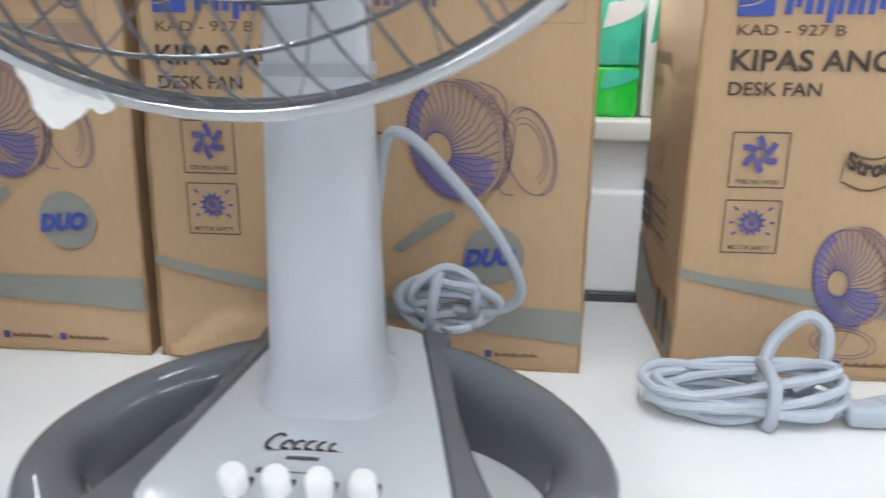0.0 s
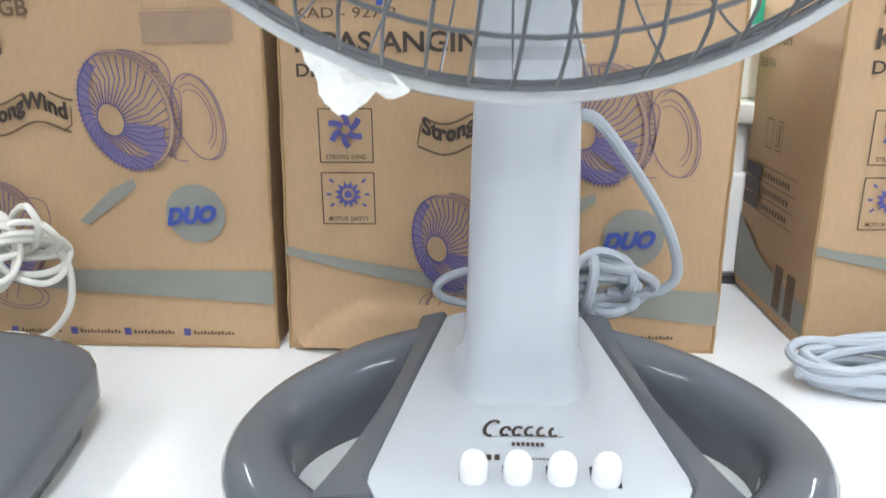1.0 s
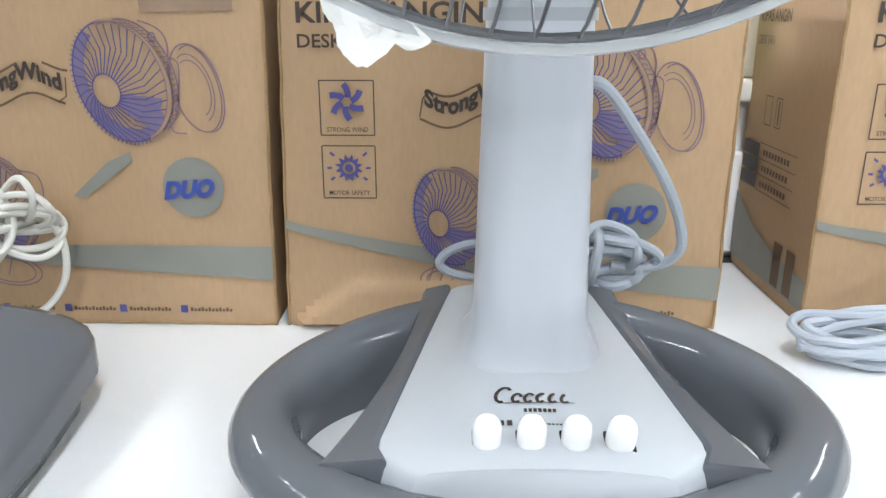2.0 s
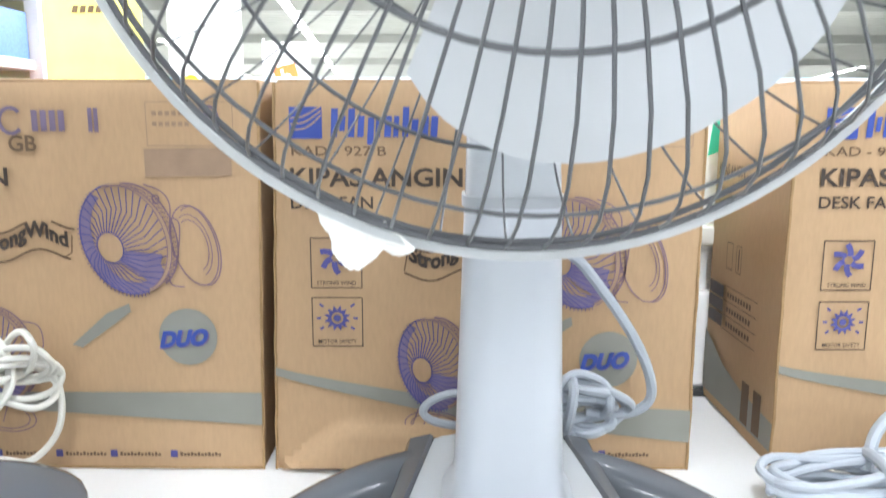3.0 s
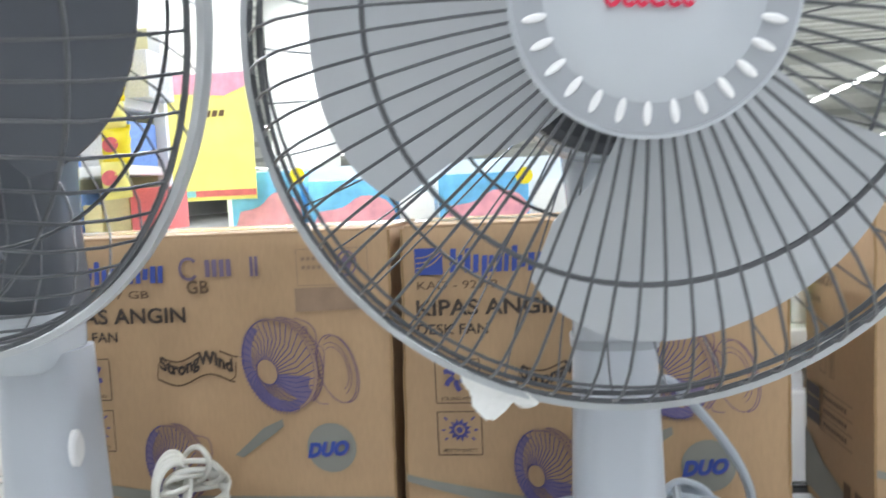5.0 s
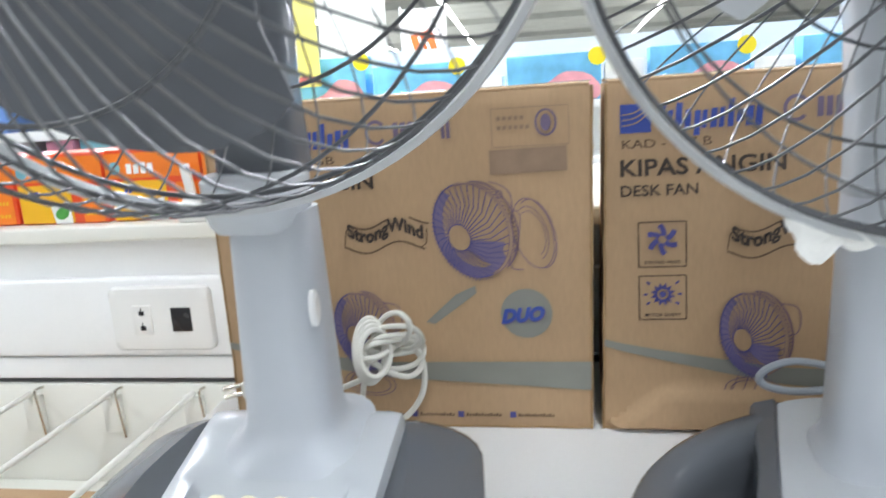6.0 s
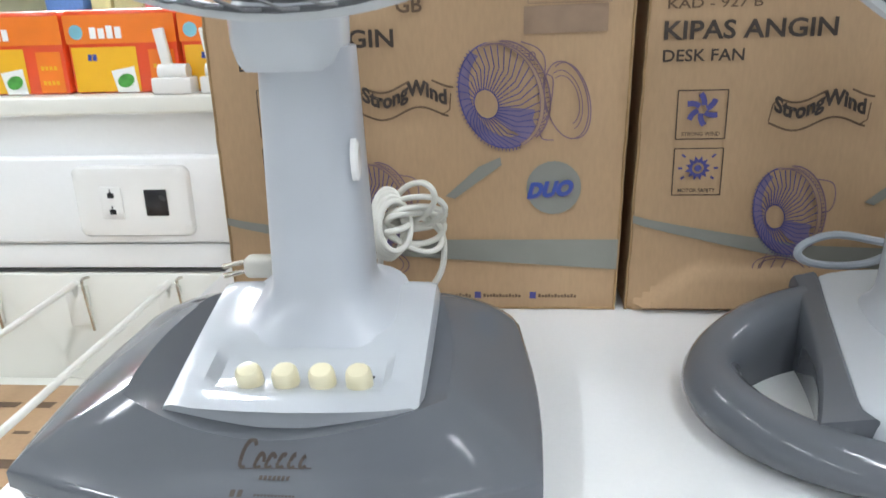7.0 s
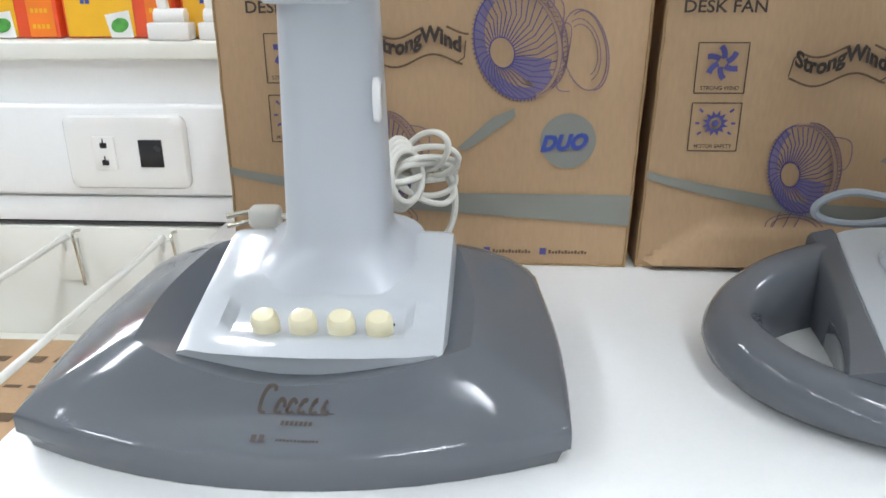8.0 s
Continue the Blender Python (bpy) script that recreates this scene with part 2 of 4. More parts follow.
solid("trim_shelf_joint", bm, DARK_GAP, "dark joint between the shelf board and the back panel", "joint")
bm = block(bmesh.new(), -2.2, EDGE - 0.006, 0.155, 0.166, -0.16, -0.0275, 0.002)
solid("trim_slotted_rail", bm, CREAM_METAL, "cream slotted steel rail where the wire hooks hang", "rail", smooth=True)
bm = block(bmesh.new(), -2.2, EDGE - 0.02, -0.62, 0.154, -0.165, -0.150, 0.002)
solid("shelf_lower", bm, CREAM_METAL, "lower cream steel shelf beside the white shelf board", "shelf", smooth=True)


def double_socket(x, z):
    t = thing("wall_socket", "white double wall socket plate with a black blank module", "socket", pose(x, 0.153, z))
    b = bmesh.new()
    rings = []
    for k, (g, y) in enumerate(((0.0, 0.0), (0.0, -0.004), (0.002, -0.007), (0.008, -0.0085))):
        rings.append([(px, y, pz) for px, pz in rrect(0.121 - g * 2, 0.073 - g * 2, 0.009)])
    part("plate", loft(b, rings), SOCKET, t)
    o = part("outlet", block(bmesh.new(), -0.031, -0.009, -0.0103, -0.006, -0.0165, 0.0165, 0.0008), SOCKET, t)
    for dz in (0.008, -0.009):
        part("pin_hole", block(bmesh.new(), -0.0235, -0.0165, -0.0108, -0.0095, dz - 0.0028, dz + 0.0028, 0.001), BLACK_PLASTIC, o)
        part("pin_hole", block(bmesh.new(), -0.0205, -0.0195, -0.0110, -0.0098, dz + 0.0025, dz + 0.0065), BLACK_PLASTIC, o)
    part("blank_module", block(bmesh.new(), 0.0145, 0.0375, -0.0100, -0.006, -0.0135, 0.0135, 0.0006), BLACK_PLASTIC, t, "black glossy square blank module")


double_socket(-0.4675, 0.0525)


def wire_hook(x, length, rise):
    t = thing("wire_hook", "white coated wire hook reaching out from the slotted rail", "hook", pose(x, 0.150, -0.035), "wire hooks on the slotted rail")
    part("prong", tube(bmesh.new(), spline([(0, 0.006, -0.05), (0, 0.0, -0.012), (0, -0.006, -0.002), (0.004, -0.02, 0.0), (0.012, -length * 0.5, rise * 0.5), (0.02, -length, rise)], 6), 0.0032, 10), WIRE_WHITE, t)
    part("hanger", block(bmesh.new(), -0.012, 0.012, -0.002, 0.005, -0.05, -0.004, 0.002), WIRE_WHITE, t)
    part("stay", tube(bmesh.new(), spline([(0.014, 0.004, 0.004), (0.016, -0.012, 0.006), (0.018, -0.014, -0.01), (0.02, -0.012, -0.05)], 5), 0.0016, 8), STEEL, t, "thin grey wire stay")


wire_hook(-0.446, 0.42, 0.008)
wire_hook(-0.548, 0.40, 0.008)
wire_hook(-0.65, 0.40, 0.008)


def carton(x, y, z, w, d, h):
    t = thing("carton", "flat brown carton with black lettering lying on the lower shelf", "carton", pose(x, y, z), "cartons on the lower shelf")
    part("box_body", block(bmesh.new(), 0, w, 0, d, 0, h, 0.002), CARTON, t, smooth=True)
    for k, (v, n, hh) in enumerate(((0.72, 9, 0.011), (0.45, 14, 0.005), (0.14, 8, 0.013))):
        b = bars(bmesh.new(), 0, 0, w * 0.85, hh, n, 0.3, 0.15, heights=(1, 0.9, 1, 0.95))
        part("print", b, INK_BROWN, t, smooth=False, at=pose(0.03, v * d, h + 0.0006, -90))


carton(-0.78, -0.085, -0.150, 0.36, 0.165, 0.032)
carton(-0.76, -0.300, -0.150, 0.36, 0.20, 0.034)


# ---- the fan boxes ----
W, H, D = 0.300, 0.275, 0.146


def fan_drawing(t, cx, cz, a, b, hub, turn, sh, body=True, stand=False):
    """The printed line drawing of a fan: grille, blades, motor and foot."""
    rim = ell(cx, cz, a, b, turn, 72)
    hb = ell(hub[0], hub[1], a * 0.30, b * 0.28, turn, 72)
    e = -0.0009
    def lift(pts):
        return [(i[0], i[1] + sh(i[0])) for i in pts]
    # blue shading along the lower left rim, and one blade
    w = bmesh.new()
    inner = ell(cx + a * 0.06, cz + b * 0.05, a * 0.80, b * 0.84, turn, 72)
    for k in range(22, 62):
        patch(w, lift((rim[k], rim[k + 1], inner[k + 1], inner[k])), e)
    part("drawing_shade", w, INK_SHADE, t, smooth=False)
    w = bmesh.new()
    patch(w, lift([hb[k] for k in range(57, 68)] + [inner[k] for k in range(65, 54, -1)]), e)
    part("drawing_blade", w, INK_SHADE, t, smooth=False)
    w = bmesh.new()
    for k in range(0, 72, 2):
        p, q = hb[k], rim[(k + 4) % 72]
        m = ((p[0] + q[0]) / 2 + (q[1] - p[1]) * 0.12, (p[1] + q[1]) / 2 - (q[0] - p[0]) * 0.12)
        ribbon(w, lift((p, m, q)), 0.00075, e - 0.0003)
    for k in range(22, 56):
        p = rim[k]
        ribbon(w, lift((p, (p[0] + (p[0] - cx) * 0.05 - 0.0004, p[1] + (p[1] - cz) * 0.05 - 0.0006))), 0.0006, e - 0.0003)
    ribbon(w, lift(rim), 0.0010, e - 0.0003)
    ribbon(w, lift(hb), 0.0008, e - 0.0003)
    part("drawing_grille", w, INK_BLUE, t, smooth=False)
    band = ell(cx + a * 0.05, cz, a * 0.98, b * 0.98, turn, 30, -85, 95)
    part("drawing_band", ribbon(bmesh.new(), lift(band), 0.0026, e - 0.0006), INK_WASH, t, smooth=False)
    w = bmesh.new()
    for d in (-0.0015, 0.0015):
        ribbon(w, lift([(p[0] + d, p[1]) for p in band]), 0.0006, e - 0.0009)
    outer = ell(cx + a * 0.22, cz + 0.001, a * 0.98, b * 0.97, turn, 30, -75, 85)
    for p, q in zip(band[2:29], outer[2:29]):
        ribbon(w, lift((p, q, (q[0] - 0.0006, q[1] - 0.0016))), 0.0006, e)
    part("drawing_teeth", w, INK_VIOLET, t, smooth=False)
    w = bmesh.new()
    ribbon(w, lift(ell(cx + a * 0.30, cz + 0.002, a * 0.92, b * 0.97, turn, 30, -75, 85)), 0.0011, e)
    if body:
        def draw(pts, w_=0.0009):
            ribbon(w, lift(pts), w_, e)
        x, z = cx + a * 1.66, cz - b * 0.10
        draw(spline([(cx + a * 0.52, cz + b * 0.98), (cx + a * 0.92, cz + b * 0.86), (cx + a * 1.12, cz + b * 0.62), (cx + a * 1.08, cz + b * 0.12), (cx + a * 1.16, cz - b * 0.30)], 5))
        draw(ell(cx + a * 0.80, cz + b * 0.72, 0.0022, 0.0028, 0, 14))
        draw(spline([(cx + a * 1.10, cz + b * 0.40), (cx + a * 1.32, cz + b * 0.28), (cx + a * 1.24, cz - b * 0.30), (cx + a * 1.12, cz - b * 0.46)], 5))
        draw(ell(x, z, 0.0150, 0.0285, 14, 36))
        draw(ell(x + 0.0026, z - 0.0004, 0.0140, 0.0280, 14, 30, -100, 110))
        for s_ in (0.80, 0.66):
            draw(ell(x - 0.001, z, 0.0150 * s_, 0.0275 * s_, 14, 30, -80, 110), 0.0007)
        draw(spline([(cx + a * 0.98, cz - b * 0.52), (cx + a * 1.06, cz - b * 0.80), (cx + a * 1.36, cz - b * 0.84)], 5))
    if stand:
        for s in (1.0, 0.8):
            ribbon(w, [(i[0], i[1] + sh(i[0])) for i in ell(cx + 0.002, cz - b - 0.012, 0.022 * s, 0.011 * s, -8, 30)], 0.0008, e)
        for q in (-0.010, -0.002, 0.006):
            ribbon(w, [(cx + q, cz - b * 0.95), (cx + q - 0.006, cz - b - 0.016)], 0.0008, e)
        x, z = cx + a * 1.0, cz + b * 0.25
        ribbon(w, spline([(x - 0.004, z + 0.016), (x + 0.008, z + 0.013), (x + 0.011, z + 0.002), (x + 0.008, z - 0.008), (x - 0.002, z - 0.010)], 4), 0.0009, e)
    part("drawing_outline", w, INK_VIOLET, t, smooth=False)


def fan_box(at, label, model, lean=0.0, crush=0.0, side=False, stamp=True, seed=0, left=(0, 0), right=(0, 0), icon=(0, 0, 0), wind=(0.107, 0.1615), badge=(0.252, 0.100), small=(0.1155, 0.0865)):
    """A printed cardboard box, its front at y = 0, its lower left corner at the origin. left, right: how far its sides stand out, below and above."""
    t = thing("fan_box", label, "cardboard box", at, "fan boxes in a row")

    def sh(u):
        return -lean * u / W

    def askew(x, z):
        q = z / H
        a, c = left[0] + (left[1] - left[0]) * q, right[0] + (right[1] - right[0]) * q
        return x + a + (c - a) * x / W

    def skewed(b):
        for v in b.verts:
            v.co.x = askew(v.co.x, v.co.z)
        return b
    rnd = random.Random(seed)
    b = bmesh.new()
    nu, nv = 48, 56
    grid = []
    for j in range(nv + 1):
        row = []
        for i in range(nu + 1):
            u, v = W * i / nu, H * j / nv
            y = 0.0006 + 0.0009 * noise.noise((u * 14 + seed, v * 14, 0.3))
            y += 0.0016 * max(0, 1 - min(u, W - u) / 0.012) ** 2 + 0.0016 * max(0, 1 - min(v, H - v) / 0.010) ** 2
            if crush and v < 0.040:
                lim = 0.036 * min(1, u / 0.05) * (1 if u < 0.16 else max(0, 1 - (u - 0.16) / 0.05))
                if v < lim:
                    y -= crush * (0.35 + 0.65 * (1 - v / 0.045)) * min(1, (lim - v) / 0.004) * min(1, v / 0.004 + 0.25)
            row.append(b.verts.new((u, y, v)))
        grid.append(row)
    for j in range(nv):
        for i in range(nu):
            b.faces.new((grid[j][i], grid[j][i + 1], grid[j + 1][i + 1], grid[j + 1][i]))
    back = {}
    for x in (0.0015, W - 0.0015):
        for z in (0.0015, H - 0.0015):
            back[x > 0.1, z > 0.1] = b.verts.new((x, D, z))
    b.faces.new([grid[0][i] for i in range(nu, -1, -1)] + [back[False, False], back[True, False]])
    b.faces.new([grid[nv][i] for i in range(nu + 1)] + [back[True, True], back[False, True]])
    b.faces.new([grid[j][0] for j in range(nv + 1)] + [back[False, True], back[False, False]])
    b.faces.new([grid[j][nu] for j in range(nv, -1, -1)] + [back[True, False], back[True, True]])
    b.faces.new((back[False, False], back[False, True], back[True, True], back[True, False]))
    part("box_body", skewed(b), CARD, t)
    b = block(bmesh.new(), 0.002, W - 0.002, 0.003, D / 2 - 0.0012, H, H + 0.0022, 0.0006)
    part("top_flap", skewed(b), CARD, t)
    part("top_flap", skewed(block(bmesh.new(), 0.002, W - 0.002, D / 2 + 0.0012, D - 0.002, H, H + 0.0022, 0.0006)), CARD, t)
    part("tape", skewed(block(bmesh.new(), 0.0, W, D / 2 - 0.024, D / 2 + 0.024, H + 0.0023, H + 0.0027)), TAPE, t, "glossy brown packing tape")
    b = bmesh.new()
    for x in (0.0004, W - 0.0004):
        pts = [(x + rnd.uniform(-0.0004, 0.0004), 0.0016 + rnd.uniform(-0.0004, 0.0003), H * k / 24) for k in range(25)]
        tube(b, pts, 0.0011, 6)
    tube(b, [(W * k / 20, 0.0014 + rnd.uniform(-0.0004, 0.0004), 0.0012) for k in range(21)], 0.0010, 6)
    part("worn_edge", skewed(b), CARD_EDGE, t, "rubbed darker cardboard edge")
    e = pose(0, -0.0009, 0)
    # the maker's mark and name, as plain shapes
    b = patch(bmesh.new(), ((0.019, 0.238), (0.041, 0.238), (0.041, 0.259), (0.019, 0.259)))
    m = part("maker_mark", b, INK_LOGO, t, "blue square maker's mark", False, e)
    b = bmesh.new()
    for k in range(3):
        ribbon(b, spline([(0.020, 0.2435 + 0.004 * k), (0.028, 0.2445 + 0.004 * k), (0.034, 0.2475 + 0.004 * k), (0.0405, 0.2535 + 0.003 * k)], 4), 0.0009, -0.0006)
    part("mark_line", b, CARD, m, smooth=False)
    z0 = 0.239
    for x, w_, h_, d_ in ((0.0465, 0.0045, 0.019, 0), (0.0525, 0.0035, 0.010, 0.004), (0.0580, 0.0045, 0.019, 0), (0.0645, 0.0042, 0.014, 0), (0.0710, 0.0042, 0.018, -0.005), (0.0765, 0.0035, 0.013, 0),
                         (0.0825, 0.0045, 0.014, 0), (0.0885, 0.0035, 0.014, 0), (0.0945, 0.0042, 0.020, 0), (0.1005, 0.0045, 0.009, 0.003), (0.1070, 0.0048, 0.014, 0), (0.1135, 0.0046, 0.014, 0)):
        b = patch(bmesh.new(), ((x, z0 + d_), (x + w_, z0 + d_), (x + w_ + 0.001, z0 + d_ + h_), (x + 0.001, z0 + d_ + h_)))
        part("name_stroke", b, INK_LOGO, t, "", False, e)
    part("approval_mark", ribbon(bmesh.new(), ell(0.141, 0.2495, 0.0075, 0.0085, 0, 24, 40, 320), 0.0026), INK_FADED, t, "", False, e)
    for k in range(4):
        part("approval_mark", patch(bmesh.new(), ((0.155 + 0.006 * k, 0.2425), (0.1592 + 0.006 * k, 0.2425), (0.1592 + 0.006 * k, 0.2565), (0.155 + 0.006 * k, 0.2565))), INK_FADED, t, "", False, e)
    for k in range(2):
        part("approval_mark", patch(bmesh.new(), ((0.193 + 0.004 * k, 0.242), (0.1958 + 0.004 * k, 0.242), (0.1958 + 0.004 * k, 0.258), (0.193 + 0.004 * k, 0.258))), INK_FADED, t, "", False, e)
    part("approval_mark", ribbon(bmesh.new(), ell(0.273, 0.250, 0.0075, 0.0095, 0, 24), 0.0016), INK_FADED, t, "", False, e)
    part("approval_mark", patch(bmesh.new(), ell(0.273, 0.250, 0.0040, 0.0065, 0, 20)[:-1]), INK_FADED, t, "", False, e)
    b = bmesh.new()
    for q in (((0.232, 0.233), (0.290, 0.233)), ((0.290, 0.233), (0.290, 0.262)), ((0.290, 0.262), (0.232, 0.262)), ((0.232, 0.262), (0.232, 0.233))):
        ribbon(b, q, 0.0006)
    bars(b, 0.236, 0.246, 0.026, 0.003, 6, 0.3)
    bars(b, 0.236, 0.253, 0.022, 0.003, 5, 0.3)
    part("print_frame", b, INK_STAMP, t, "", False, e)
    if stamp:
        part("stamp", patch(bmesh.new(), ((0.229, 0.212), (0.288, 0.213), (0.288, 0.232), (0.229, 0.231))), INK_STAMP, t, "faint violet ink stamp", False, pose(0, -0.0006, 0))
    part("lettering", lettering(model, 0.020, 0.2265, 0.064 if len(model) < 12 else 0.085, 0.0065, 0.01), INK_BROWN, t, "", False, e)
    if model.endswith("GB"):
        part("lettering", lettering("GB", 0.138, 0.229, 0.019, 0.011, 0.02), INK_BROWN, t, "", False, e)
    part("lettering", lettering("KIPAS ANGIN", 0.0185, 0.2055, 0.117, 0.0130, 0.022), INK_BLACK, t, "", False, e)
    part("lettering", lettering("DESK FAN", 0.0185, 0.1905, 0.056, 0.0085, 0.015), INK_BLACK, t, "", False, e)
    # two framed icons
    for k, (iz, words) in enumerate(((0.1590, "STRONG WIND"), (0.1150, "MOTOR SAFETY"))):
        ix = 0.0475 + icon[0]
        zz = iz + sh(ix) + icon[1 + k]
        b = bmesh.new()
        s = 0.0175
        for p, q in (((-s, -s), (s, -s)), ((s, -s), (s, s)), ((s, s), (-s, s)), ((-s, s), (-s, -s))):
            ribbon(b, ((ix + p[0], zz + p[1]), (ix + q[0], zz + q[1])), 0.0008)
        ic = part("icon_frame", b, INK_BLACK, t, "", False, e)
        b = bmesh.new()
        if k == 0:
            for a in range(6):
                w0 = radians(a * 60)
                pts = [(ix + r * math.cos(w0 + r * 60), zz + 0.004 + r * math.sin(w0 + r * 60)) for r in (0.003, 0.006, 0.009, 0.0115)]
                ribbon(b, pts, 0.0040)
        else:
            star = []
            for a in range(24):
                r = 0.0095 if a % 2 else 0.0060
                star.append((ix + r * math.cos(radians(a * 15)), zz + 0.003 + r * math.sin(radians(a * 15))))
            hole = ell(ix, zz + 0.003, 0.0042, 0.0042, 0, 24)
            for a in range(24):
                patch(b, (hole[a], star[a], star[(a + 1) % 24], hole[a + 1]))
            patch(b, ell(ix, zz + 0.003, 0.0026, 0.0026, 0, 14)[:-1])
            for dx, dz in ((0.0125, 0), (-0.0125, 0), (0.0105, 0.009), (-0.0105, 0.009), (0.0105, -0.007), (-0.0105, -0.007)):
                ribbon(b, ((ix + dx * 1.15, zz + 0.003 + dz * 1.15), (ix + dx * 0.9, zz + 0.003 + dz * 0.9)), 0.0016)
        part("icon", b, INK_BLUE, ic, "", False, e)
        part("icon_words", lettering(words, ix - 0.0135, zz - 0.0152, 0.027, 0.0030, 0.01), INK_BLACK, ic, "", False, e)
    # the waving ribbon with its words

    def wave(u):
        return 0.0024 * u - 0.0042 * math.sin((u - 0.07) * 8.05) 
    x0, zb = wind
    ww = 0.069
    b = lettering("StrongWind", x0 + 0.003, zb, ww - 0.006, 0.0150, 0.042, wave)
    part("lettering", b, INK_BLACK, t, "", False, e)
    b = bmesh.new()
    for dz, a0, a1 in ((-0.005, 0.0, 0.97), (0.0150, 0.12, 0.56), (0.0165, 0.80, 1.03)):
        ribbon(b, [(x0 + ww * u, zb + dz + wave(u)) for u in (a0 + (a1 - a0) * k / 20 for k in range(21))], 0.0015)
    ribbon(b, [(x0, zb - 0.004 + wave(0)), (x0 + 0.002, zb + 0.008 + wave(0)), (x0 + 0.006, zb + 0.015 + wave(0.1))], 0.0010)
    ribbon(b, [(x0 + ww, zb + 0.012 + wave(1)), (x0 + ww - 0.001, zb + wave(1)), (x0 + ww - 0.007, zb - 0.006 + wave(0.9))], 0.0010)
    part("banner", b, INK_BROWN, t, "", False, e)
    fan_drawing(t, 0.2120, 0.1690, 0.0290, 0.0390, (0.2020, 0.1635), 18, sh)
    fan_drawing(t, small[0], small[1], 0.0230, 0.0340, (small[0] - 0.0075, small[1] - 0.0040), 14, lambda u: 0.0, body=False, stand=True)
    b = patch(bmesh.new(), [(x, z + sh(x)) for x, z in ((0.170, 0.094), (0.177, 0.092), (0.205, 0.112), (0.213, 0.118), (0.212, 0.124), (0.196, 0.117))])
    part("arrow", b, INK_GREY, t, "pale grey printed arrow", False, e)
    c = badge
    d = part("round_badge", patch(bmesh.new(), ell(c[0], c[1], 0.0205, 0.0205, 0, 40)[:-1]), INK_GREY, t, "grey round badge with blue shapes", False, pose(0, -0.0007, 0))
    for k, (dx, ink) in enumerate(((0.0008, INK_SHADE), (0.0, INK_LOGO))):
        b = lettering("DUO", c[0] - 0.0185, c[1] - 0.0070, 0.0330, 0.0128, 0.055)
        for v in b.verts:
            v.co.x, v.co.z = v.co.x + (v.co.z - c[1]) * 0.26 + dx, v.co.z + (v.co.x - c[0]) * 0.07 - dx
        part("badge_word", b, ink, d, "", False, pose(0, -0.0007 - 0.0004 * k, 0))
    # the sweeping band above the foot
    top, low = [], []
    for k in range(31):
        u = k / 30
        mid = 0.0775 - 0.0185 * min(1, u / 0.45) ** 0.8
        top.append((u * W * 0.996 + 0.0006, mid + sh(u * W)))
        low.append((u * W * 0.996 + 0.0006, mid - 0.0060 - 0.0185 * u ** 1.1 + sh(u * W)))
    b = bmesh.new()
    for k in range(30):
        patch(b, (low[k], low[k + 1], top[k + 1], top[k]))
    part("band", skewed(b), INK_GREY, t, "grey-green sweeping printed band", False, pose(0, -0.0004, 0))
    for x in (0.110, 0.154, 0.1935, 0.237):
        b = patch(bmesh.new(), ((x - 0.0025, 0.010), (x + 0.0025, 0.010), (x + 0.0025, 0.0155), (x - 0.0025, 0.0155)))
        part("contact_mark", b, INK_BLUE, t, "", False, e)
    b = bmesh.new()
    for x in (0.117, 0.1605, 0.2000, 0.2435):
        bars(b, x - 0.002, 0.0110, 0.030, 0.0030, 12, 0.25, heights=(1, 0.7, 0.8, 1, 0.7))
    tagged(part("contact_line", b, INK_BROWN, t, "", False, e), kind="stuff")
    if side:
        f = pose(-0.0006, 0, 0, 0, 0, -90)
        part("lettering", lettering("KIPAS ANGIN", -0.135, 0.2050, 0.055, 0.0095, 0.02), INK_BROWN, t, "", False, f)
        part("lettering", lettering("DESK FAN", -0.135, 0.1880, 0.030, 0.0070, 0.01), INK_BROWN, t, "", False, f)
        b = bmesh.new()
        for x, w_ in ((-0.106, 0.012), (-0.086, 0.010)):
            for p, q in (((x, 0.128), (x + w_, 0.128)), ((x + w_, 0.128), (x + w_, 0.150)), ((x + w_, 0.150), (x, 0.150)), ((x, 0.150), (x, 0.128))):
                ribbon(b, (p, q), 0.0009)
        ribbon(b, ((-0.081, 0.130), (-0.081, 0.148)), 0.0022)
        part("handling_sign", b, INK_BROWN, t, "", False, f)
        b = bmesh.new()
        for k in range(3):
            patch(b, ((-0.140, 0.0760 + k * 0.0125), (-0.108, 0.0760 + k * 0.0125), (-0.108, 0.0870 + k * 0.0125), (-0.140, 0.0870 + k * 0.0125)))
        part("table_cell", b, INK_BLACK, t, "dark printed table cell", False, f)
        b = bmesh.new()
        for k in range(4):
            ribbon(b, ((-0.108, 0.0755 + k * 0.0125), (-0.040, 0.0755 + k * 0.0125)), 0.0007)
        for k in range(3):
            bars(b, -0.100, 0.0790 + k * 0.0125, 0.050, 0.0045, 9, 0.3)
        part("table_line", b, INK_BROWN, t, "", False, f)
        b = patch(bmesh.new(), [(-D + 0.002, 0.066), (-0.10, 0.045), (-0.06, 0.036), (-0.002, 0.032), (-0.002, 0.010), (-D + 0.002, 0.010)])
        part("band", b, INK_GREY, t, "", False, pose(-0.0004, 0, 0, 0, 0, -90))
        b = bmesh.new()
        for x in (-0.058, -0.036):
            patch(b, ((x, 0.012), (x + 0.014, 0.012), (x + 0.014, 0.046), (x, 0.046)))
        part("print_block", b, INK_BROWN, t, "", False, f)
    return t


